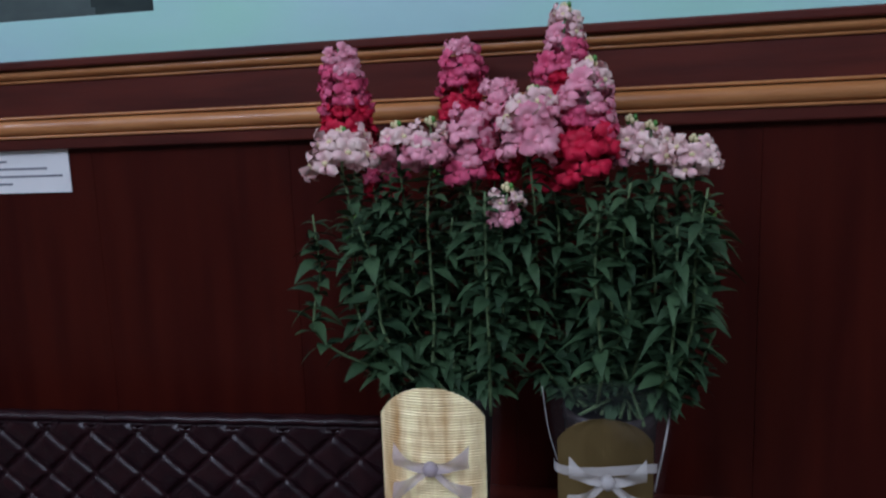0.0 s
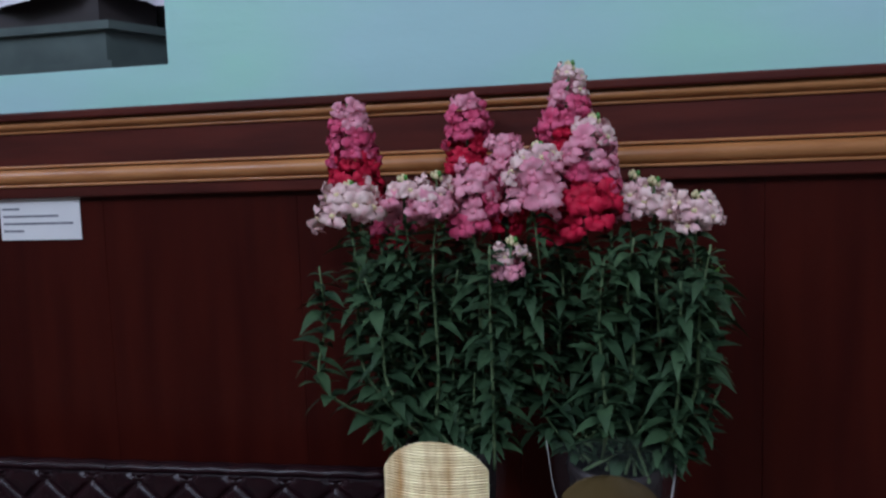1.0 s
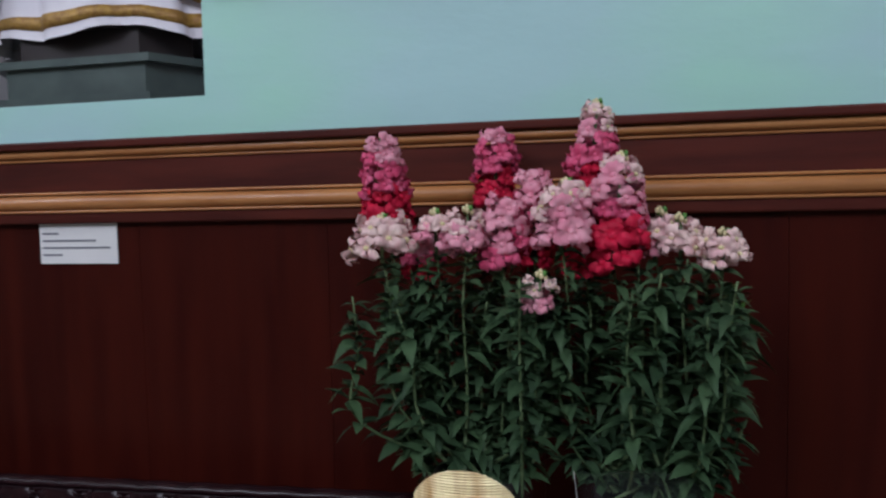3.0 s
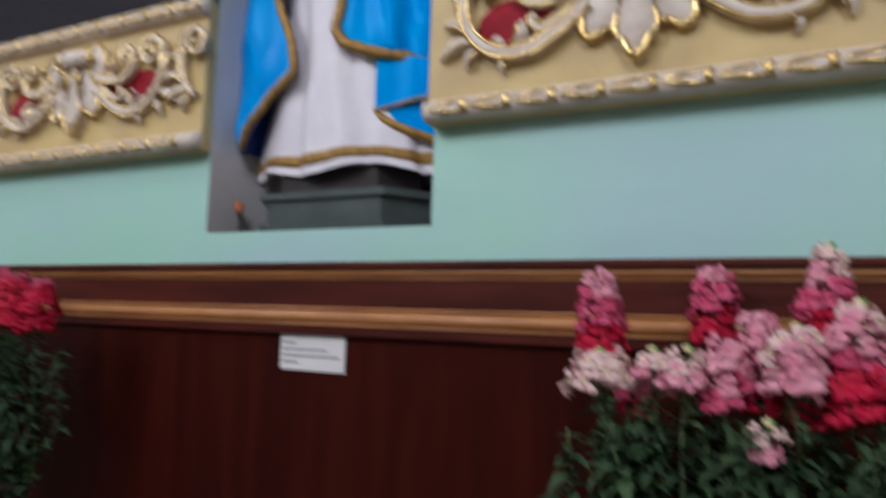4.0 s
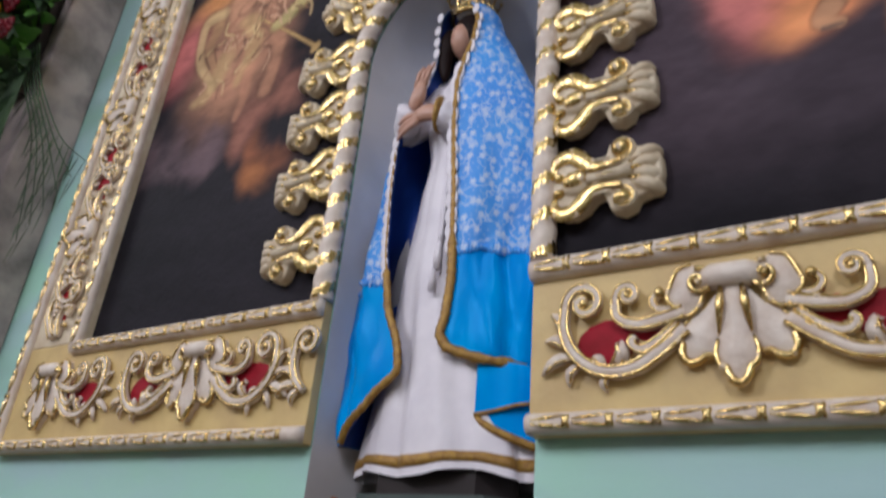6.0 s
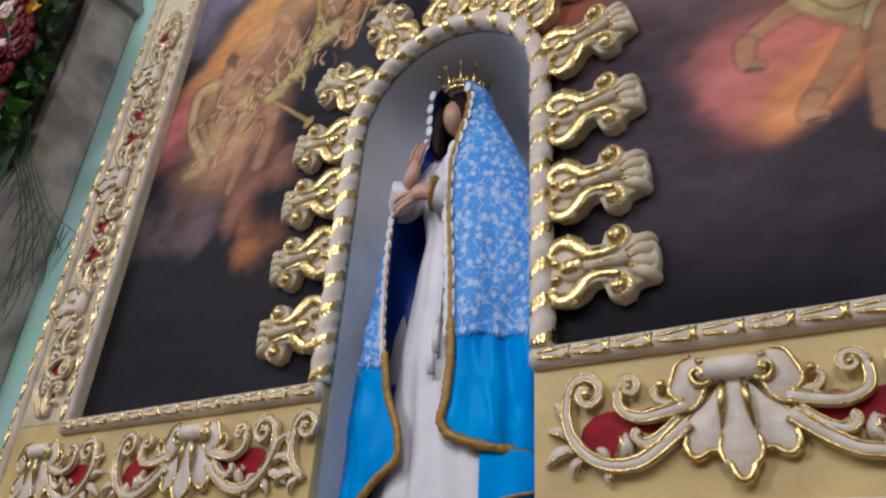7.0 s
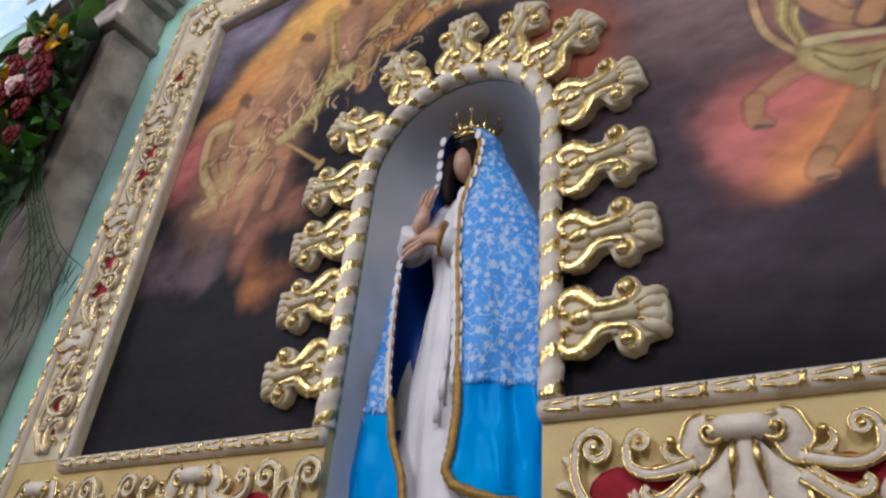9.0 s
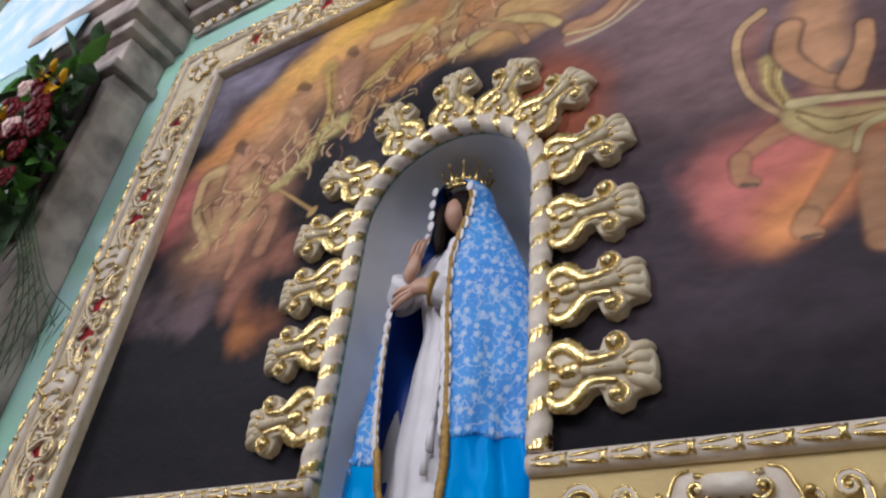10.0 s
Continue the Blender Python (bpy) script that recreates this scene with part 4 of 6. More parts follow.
# ---- gilded cartouches that radiate from the niche ----
def cartouche():
    ob = thing("gilded_ornament", "white and gold carved scroll ornament beside the niche", "ornament", "ornaments round the niche")

    def P(u, v, w):
        return (u, -w * 0.74, v)
    half = [(0.0, 0.030), (0.003, 0.068), (0.028, 0.096), (0.068, 0.100), (0.102, 0.084), (0.124, 0.058), (0.148, 0.050), (0.158, 0.068), (0.170, 0.102),
            (0.200, 0.117), (0.232, 0.106), (0.243, 0.080), (0.256, 0.076), (0.280, 0.072), (0.292, 0.050), (0.304, 0.040), (0.308, 0.016)]
    s = Shape()
    s.slab(half + [(u, -v) for u, v in half[::-1]], P, 0.054, 0, 0.012)
    body = part("body", s, IVORY, ob)
    s = Shape()
    s.ball(P(0.072, 0.0, 0.048), (0.044, 0.024, 0.042), 0, None, 8, 14)
    dome = part("dome", s, IVORY, ob)
    s = Shape()
    s.ball(P(0.074, 0.006, 0.070), (0.036, 0.016, 0.027), 0, Matrix.Rotation(-0.25, 3, "Y"), 8, 12)
    part("gilded_cap", s, GOLD, dome, "gilded dome top")
    for k in (-1, 1):
        path = smooth_path([Vector(p) for p in ((0.012, k * 0.040, 0.056), (0.008, k * 0.066, 0.058), (0.030, k * 0.088, 0.058), (0.066, k * 0.088, 0.060),
                                                (0.096, k * 0.064, 0.064), (0.122, k * 0.038, 0.068), (0.150, k * 0.032, 0.070), (0.180, k * 0.034, 0.072), (0.205, k * 0.040, 0.072))], 5)
        n = len(path)
        s = Shape()
        s.tube([P(*p) for p in path], [0.008 + 0.018 * max(0.0, math.sin(math.pi * min(1.0, 1.25 * i / (n - 1)))) for i in range(n)], 0, seg=8, flat=0.30)
        part("gilded_rim", s, GOLD, ob)
        s = Shape()
        s.tube([P(p[0], p[1] + k * 0.019, p[2] - 0.002) for p in path[2:-6]], 0.0045, 0, seg=6)
        part("rim_edge", s, IVORY, ob)
        s = Shape()
        sp = spiral(0.203, k * 0.078, 0.037, -90 * k, 1.15, k, 0.050, 24, 0.018)
        s.tube([P(*p) for p in sp], [0.011 - 0.003 * i / 24 for i in range(25)], 0, seg=8)
        vol = part("volute", s, IVORY, ob)
        s = Shape()
        s.tube([P(p[0], p[1], p[2] + 0.010) for p in sp[:19]], 0.0045, 0, seg=6)
        s.ball(P(0.203, k * 0.078, 0.058), (0.027, 0.024, 0.027), 0, None, 8, 12)
        part("gilded_eye", s, GOLD, vol, "gilded volute eye")
        s = Shape()
        s.ball(P(0.024, k * 0.026, 0.056), (0.019, 0.018, 0.013), 0, Matrix.Rotation(k * 0.5, 3, "Y"), 6, 10)
        part("bead", s, GOLD, ob, "small gilded bead")
    for a, fat in ((-0.050, 0.021), (-0.016, 0.022), (0.020, 0.022), (0.052, 0.019)):
        s = Shape()
        path = smooth_path([Vector(p) for p in ((0.226, a * 0.45, 0.050), (0.246, a * 0.72, 0.058), (0.268, a * 0.95, 0.054), (0.284, a * 1.08, 0.036), (0.288, a * 1.10, 0.006))], 4)
        n = len(path)
        s.tube([P(*p) for p in path], [0.005 + (fat - 0.005) * math.sin(0.5 * math.pi * min(1.0, 1.5 * i / (n - 1))) for i in range(n)], 0, seg=10)
        part("leaf_lobe", s, IVORY, ob)
    for a in (-0.033, 0.002, 0.036):
        s = Shape()
        s.tube([P(0.222, a * 0.6, 0.064), P(0.244, a * 0.9, 0.073), P(0.268, a * 1.05, 0.066)], [0.003, 0.008, 0.002], 0, seg=7)
        part("gilded_groove", s, GOLD, ob)
    s = Shape()
    s.tube([P(0.110, 0, 0.056), P(0.15, 0, 0.060), P(0.235, 0, 0.062)], [0.018, 0.014, 0.020], 0, seg=8)
    st = part("stalk", s, IVORY, ob)
    s = Shape()
    s.tube([P(0.118, 0, 0.074), P(0.16, 0, 0.076), P(0.235, 0, 0.080)], [0.003, 0.004, 0.006], 0, seg=6)
    part("gilded_ridge", s, GOLD, st)
    return ob


def orn_pose(x, z, turn):
    return Matrix.Translation((x, -0.008, z)) @ Matrix.Rotation(radians(-turn), 4, "Y")


spots = [(0.052, 2.627, 0), (0.054, 2.888, 2), (0.056, 3.155, 4), (0.052, 3.425, 13)]
spots += [(-0.775, 2.632, 184), (-0.777, 2.906, 183), (-0.778, 3.160, 181), (-0.772, 3.392, 173)]
spots += [(CX - 0.008 + 0.424 * math.cos(radians(a)), SPRING + 0.424 * math.sin(radians(a)), a) for a in (38, 63, 89, 117, 148)]
first = cartouche()
SIZE = Matrix.Diagonal((0.98, 1.0, 0.97, 1))
first.matrix_basis = orn_pose(*spots[0]) @ SIZE
for sp in spots[1:]:
    copy_thing(first, orn_pose(*sp) @ SIZE)


# ---- statue in the niche: one plain draped figure ----
def lerp_table(table, z):
    """Values at height z from rows (z, values...), top row first or last."""
    rows = sorted(table)
    if z <= rows[0][0]:
        return rows[0][1:]
    for a, b in zip(rows, rows[1:]):
        if z <= b[0]:
            t = (z - a[0]) / (b[0] - a[0])
            t = t * t * (3 - 2 * t) * 0.4 + t * 0.6
            return tuple(p + (q - p) * t for p, q in zip(a[1:], b[1:]))
    return rows[-1][1:]


def statue():
    s = Shape()
    ROBE_I, BLUE_I, LACE_I, NAVY_I, GOLD_I, SKIN_I, HAIR_I, BRAID_I = range(8)
    robe = [(1.900, -0.345, 0.185, 0.312, 0.168), (1.96, -0.350, 0.185, 0.300, 0.164), (2.2, -0.375, 0.19, 0.238, 0.150), (2.5, -0.395, 0.19, 0.185, 0.135),
            (2.8, -0.405, 0.19, 0.135, 0.115), (2.93, -0.405, 0.19, 0.112, 0.098), (3.05, -0.400, 0.19, 0.140, 0.118), (3.15, -0.395, 0.19, 0.140, 0.110),
            (3.215, -0.39, 0.19, 0.110, 0.075), (3.25, -0.39, 0.18, 0.050, 0.050), (3.28, -0.39, 0.18, 0.040, 0.042)]
    n, zs = 96, [1.905 + (3.28 - 1.905) * i / 64 for i in range(65)]
    def robe_at(z, a, out=0.0):
        cx, cy, rx, ry = lerp_table(robe, z)
        k = max(0.0, min(1.0, (2.95 - z) / 0.8))
        fold = (0.11 * k * (abs(math.sin(5.5 * a + 0.8 * math.sin(2 * a) + 0.3 * z)) - 0.6) + 0.022 * k * math.sin(17 * a + 2.0 + 2 * z)
                + 0.03 * k * math.sin(4 * a - 3 * z) + 0.05 * k * noise.noise((2.5 * math.cos(a), 2.5 * math.sin(a), 4.0 * z)) + 0.02 * (1 - k) * math.sin(14 * a + 9 * z))
        hem = 0.012 * math.sin(5 * a + 1) * max(0.0, 1 - (z - 1.905) / 0.10)
        return (cx + (rx * (1 + fold) + out) * math.cos(a), cy + (ry * (1 + fold) + out) * math.sin(a), z + hem - 0.012)
    turns = [2 * math.pi * j / n for j in range(n + 1)]
    s.sheet([[robe_at(z, a) for a in turns] for z in zs], ROBE_I)
    # gold galloon over the hem
    s.sheet([[robe_at(z, a, o) for a in turns] for z, o in ((1.926, -0.003), (1.928, 0.004), (1.942, 0.005), (1.956, 0.004), (1.958, -0.003))], BRAID_I)
    # head, hair, crown
    s.ball((-0.403, 0.136, 3.352), (0.047, 0.066, 0.076), SKIN_I, None, 12, 18)
    s.ball((-0.392, 0.172, 3.385), (0.086, 0.085, 0.108), HAIR_I, None, 12, 18)
    for k, x in ((-1, -0.465), (1, -0.330)):
        s.tube(smooth_path([(x + k * 0.005, 0.125, 3.42), (x, 0.115, 3.36), (x + k * 0.004, 0.115, 3.28), (x - k * 0.01, 0.105, 3.19)], 4),
               [0.016, 0.02, 0.024, 0.027, 0.03, 0.031, 0.032, 0.032, 0.030, 0.028, 0.024, 0.018, 0.008], HAIR_I, 9)
    ring = [(-0.392 + 0.083 * math.cos(a), 0.165 + 0.08 * math.sin(a), 3.470) for a in [2 * math.pi * i / 28 for i in range(29)]]
    s.tube(ring, 0.010, GOLD_I, 8, up=(0, 0, 1))
    s.tube([(p[0], p[1], 3.500) for p in ring], 0.006, GOLD_I, 6, up=(0, 0, 1))
    for i in range(10):
        a = 2 * math.pi * i / 10
        b = (-0.392 + 0.083 * math.cos(a), 0.165 + 0.08 * math.sin(a))
        o = (-0.392 + 0.105 * math.cos(a), 0.165 + 0.10 * math.sin(a))
        s.tube([(b[0], b[1], 3.475), (b[0], b[1], 3.52), (o[0], o[1], 3.565)], [0.010, 0.007, 0.003], GOLD_I, 6)
        s.ball((o[0], o[1], 3.570), (0.009,) * 3, GOLD_I, None, 5, 7)
        a2 = a + math.pi / 10
        s.tube([(-0.392 + 0.084 * math.cos(a2), 0.165 + 0.081 * math.sin(a2), 3.48), (-0.392 + 0.088 * math.cos(a2), 0.165 + 0.085 * math.sin(a2), 3.525)], [0.012, 0.004], GOLD_I, 6)
    # sleeves and plain folded hands
    s.tube(smooth_path([(-0.475, 0.19, 3.185), (-0.555, 0.15, 3.10), (-0.585, 0.085, 3.035), (-0.545, 0.045, 3.075)], 5), [0.058] * 6 + [0.054] * 5 + [0.048] * 3 + [0.05, 0.052], ROBE_I, 12)
    s.tube(smooth_path([(-0.30, 0.20, 3.17), (-0.285, 0.16, 3.08), (-0.335, 0.095, 3.00), (-0.41, 0.040, 3.02)], 5), [0.052] * 6 + [0.050] * 5 + [0.048] * 3 + [0.050, 0.052], ROBE_I, 12)
    s.tube([(-0.408, 0.040, 3.02), (-0.420, 0.036, 3.022)], 0.056, BRAID_I, 12)
    s.tube(smooth_path([(-0.405, 0.035, 3.022), (-0.465, 0.022, 3.032), (-0.520, 0.018, 3.012)], 4), [0.026, 0.028, 0.029, 0.029, 0.028, 0.026, 0.022, 0.018, 0.012], SKIN_I, 10, flat=0.7)
    for d in (0.016, -0.006, -0.026):
        s.tube(smooth_path([(-0.485, 0.014, 3.022 + d * 0.6), (-0.535, 0.012, 3.012 + d), (-0.575, 0.022, 2.998 + d * 1.3)], 3), [0.011, 0.0105, 0.010, 0.010, 0.009, 0.007, 0.004], SKIN_I, 7)
    s.tube(smooth_path([(-0.540, 0.045, 3.085), (-0.508, 0.030, 3.11), (-0.498, 0.03, 3.165)], 4), [0.026, 0.029, 0.030, 0.030, 0.030, 0.027, 0.024, 0.018, 0.010], SKIN_I, 10, flat=0.7)
    for d in (-0.016, 0.004, 0.022):
        s.tube([(-0.505 + d, 0.026, 3.14), (-0.497 + d * 1.1, 0.028, 3.185), (-0.483 + d * 1.2, 0.036, 3.215)], [0.010, 0.009, 0.005], SKIN_I, 7)
    # cloak: right half, from the front edge round to the back; below z 2.3 the edge runs outwards to the hem
    right = [(3.50, -0.385, 0.165, 0.070, 0.075, -0.372), (3.46, -0.385, 0.165, 0.105, 0.105, -0.335), (3.38, -0.385, 0.17, 0.125, 0.115, -0.308), (3.28, -0.38, 0.18, 0.165, 0.125, -0.312), (3.20, -0.375, 0.185, 0.20, 0.135, -0.335),
             (3.12, -0.37, 0.19, 0.235, 0.145, -0.352), (3.0, -0.365, 0.19, 0.275, 0.155, -0.345), (2.7, -0.365, 0.19, 0.292, 0.165, -0.312), (2.45, -0.365, 0.19, 0.298, 0.168, -0.296),
             (2.33, -0.365, 0.19, 0.300, 0.170, -0.304), (2.275, -0.365, 0.19, 0.300, 0.170, -0.318), (2.235, -0.365, 0.19, 0.300, 0.170, -0.296), (2.205, -0.365, 0.19, 0.300, 0.170, -0.225), (2.188, -0.365, 0.19, 0.300, 0.170, -0.120), (2.170, -0.365, 0.19, 0.300, 0.170, -0.072)]
    left = [(3.50, -0.385, 0.165, 0.070, 0.075, -0.40), (3.46, -0.385, 0.165, 0.100, 0.105, -0.468), (3.38, -0.385, 0.17, 0.106, 0.115, -0.484), (3.27, -0.385, 0.18, 0.102, 0.125, -0.480), (3.2, -0.38, 0.185, 0.130, 0.14, -0.505),
            (3.10, -0.37, 0.19, 0.215, 0.150, -0.570), (3.0, -0.365, 0.19, 0.255, 0.165, -0.590), (2.8, -0.365, 0.19, 0.292, 0.165, -0.580), (2.6, -0.365, 0.19, 0.318, 0.165, -0.565), (2.4, -0.365, 0.19, 0.328, 0.165, -0.530),
            (2.25, -0.365, 0.19, 0.330, 0.165, -0.470), (2.18, -0.365, 0.19, 0.330, 0.165, -0.460), (2.10, -0.365, 0.19, 0.330, 0.165, -0.555), (2.02, -0.365, 0.19, 0.330, 0.165, -0.645), (1.97, -0.365, 0.19, 0.330, 0.165, -0.680)]

    def cloak(table, side, lace_z, low, grow=0.0, top=3.50, lacy=True):
        rows, edge, m = [], [], 40
        nz = 84
        zs = [low + (top - low) * (i / nz) ** 1.5 for i in range(nz + 1)]
        for z in zs:
            cx, cy, rx, ry, ex = lerp_table(table, z)
            rx, ry = rx + grow, ry + grow
            e = max(-1, min(1, (ex - cx) / rx))
            pw = 1.0 if side > 0 else 0.42
            t0 = math.copysign(math.asin(abs(e) ** (1 / pw)), e)
            t1 = math.pi * side
            row = []
            k = max(0.0, min(1.0, (3.05 - z) / 0.5))
            for j in range(m + 1):
                a = t0 + (t1 - t0) * j / m
                f = k * (0.062 * math.sin(7 * a + 2 * z) + 0.026 * math.sin(15 * a - 7 * z + 2 * math.sin(3 * z))) * min(1, j / 4) + k * 0.11 * noise.noise((3.4 * a, 4.5 * z + 1.5 * a, 1.7)) * min(1, j / 3) + k * 0.035 * noise.noise((9.0 * a, 11 * z, 4.1)) * min(1, j / 3)
                sa, ca = math.sin(a), math.cos(a)
                row.append((cx + rx * (1 + f) * math.copysign(abs(sa) ** pw, sa), cy - ry * (1 + f) * math.copysign(abs(ca) ** pw, ca), z))
            rows.append(row)
            edge.append(row[0])
        s.sheet(rows, lambda i, j: LACE_I if lacy and zs[i] > lace_z else BLUE_I)
        hem_row = next(r for r in rows if r[0][2] > lace_z)
        for j in range(m):   # scalloped hem of the lace
            for p in (Vector(hem_row[j]), (Vector(hem_row[j]) + Vector(hem_row[j + 1])) / 2):
                out = Vector((p.x + 0.365, p.y - 0.19, 0)).normalized() * 0.002
                s.ball(p + out + Vector((0, 0, -0.001)), (0.009, 0.0035, 0.016 + 0.007 * math.sin(1.1 * j)), LACE_I, None, 5, 8)
        inner = [[(p[0] * 0.975 + 0.025 * -0.37, p[1] * 0.97 + 0.006, p[2]) for p in r] for r in rows]
        s.sheet(inner, NAVY_I)
        return edge
    e1 = cloak(right, 1, 2.53, 2.170)
    e2 = cloak(left, -1, 2.47, 1.985)
    s.tube([(p[0] - 0.002, p[1] - 0.006, p[2]) for p in e1[:-4]], [(0.016 if p[2] < 2.58 else 0.010) * (0.86 + 0.22 * (i % 2)) for i, p in enumerate(e1[:-4])], BRAID_I, 7, flat=0.7)
    s.tube([(p[0] + 0.002, p[1] - 0.006, p[2]) for p in e2[:-22]], [(0.014 if p[2] < 2.52 else 0.005) * (0.86 + 0.22 * (i % 2)) for i, p in enumerate(e2[:-22])], BRAID_I, 7, flat=0.7)
    # broad white scallops along the veil's front edges
    for e, lo, hi, way, wide in ((e1, 2.55, 3.20, -1, 0.023), (e1, 3.20, 3.47, 1, 0.015), (e2, 2.50, 3.46, -1, 0.015)):
        last = None
        for p in e:
            if lo < p[2] < hi and (last is None or (Vector(p) - last).length > 1.9 * wide):
                last = Vector(p)
                s.ball((p[0] + way * wide * 0.35, p[1] - 0.007, p[2]), (wide, 0.0022, wide * 1.5), ROBE_I, None, 6, 12)
    # the cloak's folded under-layers on the right, each with its own braid
    us = [j / 12 for j in range(13)]
    fold = [[(-0.208 + 0.170 * u, 0.052 + 0.07 * u * u + 0.010 * math.sin(6 * u), (2.205 - 0.03 * u) * (1 - t) + (2.046 + 0.036 * u) * t) for u in us] for t in [i / 8 for i in range(9)]]
    s.sheet(fold, BLUE_I)
    s.tube([(p[0], p[1] - 0.004, p[2]) for p in fold[-1]], 0.005, BRAID_I, 7)
    tail = [[(-0.208 + 0.170 * u, 0.066 + 0.06 * u * u, (2.052 + 0.036 * u) * (1 - t) + (2.044 - 0.082 * u ** 0.7) * t) for u in us] for t in [i / 6 for i in range(7)]]
    s.sheet(tail, BLUE_I)
    s.tube([(p[0], p[1] - 0.005, p[2]) for p in tail[-1]], 0.012, BRAID_I, 7)
    # girdle tassels
    s.tube(smooth_path([(-0.375, 0.085, 2.93), (-0.365, 0.055, 2.75), (-0.362, 0.040, 2.58)], 4), 0.008, ROBE_I, 7)
    s.tube([(-0.362, 0.038, 2.585), (-0.362, 0.034, 2.55), (-0.362, 0.034, 2.49)], [0.006, 0.011, 0.013], ROBE_I, 8)
    s.tube(smooth_path([(-0.385, 0.085, 2.93), (-0.375, 0.050, 2.70), (-0.372, 0.034, 2.50)], 4), 0.007, ROBE_I, 7)
    s.tube([(-0.372, 0.032, 2.505), (-0.372, 0.030, 2.47), (-0.372, 0.030, 2.42)], [0.006, 0.011, 0.013], ROBE_I, 8)
    # stretched above the waist so that the heights fit the camera's view
    s.v = [(x, y, z + 0.118 * min(1.0, max(0.0, (z - 2.6) / 0.68)) ** 1.4) for x, y, z in s.v]
    ob = part("statue", s, [ROBE, BLUE, LACE, NAVY, GOLD, SKIN, HAIR, GALLOON])
    return tagged(ob, "robed statue with blue cloak, white lace veil and crown", "statue")


statue()

ped = thing("pedestal", "low grey-green moulded pedestal under the statue", "pedestal")


def octagon(s, z0, z1, grow, mat=0):
    pts = [(-0.62, 0.17), (-0.54, 0.04), (-0.17, 0.04), (-0.09, 0.17), (-0.17, 0.30), (-0.54, 0.30)]
    pts = [(-0.355 + (x + 0.355) * (1 + grow), 0.17 + (y - 0.17) * (1 + grow)) for x, y in pts]
    n = len(pts)
    s.add([(x, y, z0) for x, y in pts] + [(x, y, z1) for x, y in pts],
          [(i, (i + 1) % n, n + (i + 1) % n, n + i) for i in range(n)] + [tuple(range(n)), tuple(range(n, 2 * n))], mat, False)


for nm, z0, z1, g in (("base", SILL + 0.001, 1.752, 0.10), ("shaft", 1.752, 1.820, 0.0), ("top", 1.820, 1.838, 0.10)):
    s = Shape()
    octagon(s, z0, z1, g)
    part(nm, s, PEDESTAL, ped)
# near-black block added to stand in for the dark gap under the robe
s = Shape()
octagon(s, 1.838, 1.905, -0.14)
part("gap_block", s, WRAP, ped, "near-black block added for the dark gap under the robe")

brush = thing("paint_brush", "thin dark stick with orange tip leaning in niche", "stick")
s = Shape()
s.tube([(-0.640, 0.045, SILL + 0.003), (-0.655, 0.055, 1.77), (-0.672, 0.068, 1.795)], [0.006, 0.007, 0.008], 0, 8)
part("handle", s, WRAP, brush)
s = Shape()
s.tube([(-0.672, 0.068, 1.795), (-0.678, 0.072, 1.812), (-0.680, 0.074, 1.830)], [0.009, 0.012, 0.010], 0, 8)
part("tip", s, ORANGE, brush, "orange tip")

# ---- stone pilaster with capital, cornice, banner ----
pil = tagged(new("pilaster"), "grey weathered stone pilaster with a stepped capital", "pilaster", kind="structure")
for nm, x0, x1, y, z0, z1 in (("shaft", -3.70, -2.83, -0.28, 0.0, 5.10), ("neck_moulding", -3.75, -2.77, -0.34, 5.10, 5.18), ("capital_block", -3.70, -2.82, -0.29, 5.18, 5.44),
                              ("capital_moulding", -3.78, -2.74, -0.36, 5.44, 5.52), ("capital_top", -3.85, -2.67, -0.42, 5.52, 5.72), ("abacus", -3.92, -2.60, -0.48, 5.72, 5.85)):
    s = Shape()
    s.box(x0, x1, y, -0.001, z0, z1, bevel=0.012)
    part(nm, s, STONE, pil)
s = Shape()
s.box(-6.98, -3.72, -0.16, -0.001, 0, 5.4, bevel=0.01)
part("side_block", s, STONE, pil)
cor = tagged(new("cornice"), "grey stone cornice ledge above the picture frame", "cornice", kind="structure")
for y, z0, z1 in ((-0.03, 5.605, 5.70), (-0.12, 5.70, 5.78), (-0.20, 5.78, 5.94)):
    s = Shape()
    s.box(-2.58, 4.0, y, -0.001, z0, z1, bevel=0.008)
    part("ledge", s, STONE, cor)
s = Shape()
random.seed(8)
for i in range(60):
    x = -2.55 + 0.11 * i
    s.ball((x, -0.040, 5.655), (0.045, 0.02, 0.035), 0, Matrix.Rotation(random.uniform(-0.6, 0.6), 3, "Y"), 5, 8)
    s.ball((x + 0.05, -0.045, 5.655 + random.uniform(-0.02, 0.02)), (0.02, 0.018, 0.02), 1, None, 5, 7)
part("carved_band", s, [PLASTER, GOLD], cor, "white and gold carved band")

ban = thing("banner", "pale blue and white printed cloth panel hung high", "banner")
s = Shape()
s.sheet([[(-5.2 + 0.1 * i, -0.47 + 0.008 * math.sin(i * 0.9 + 0.4 * j), 5.42 + 0.1 * j) for i in range(21)] for j in range(18)])
cl = part("cloth", s, BANNER, ban)
cl.modifiers.new("thickness", "SOLIDIFY").thickness = 0.006
s = Shape()
s.tube([(-5.25, -0.47, 7.13), (-3.15, -0.47, 7.13)], 0.015, 0, 10)
part("rod", s, OAK, ban)


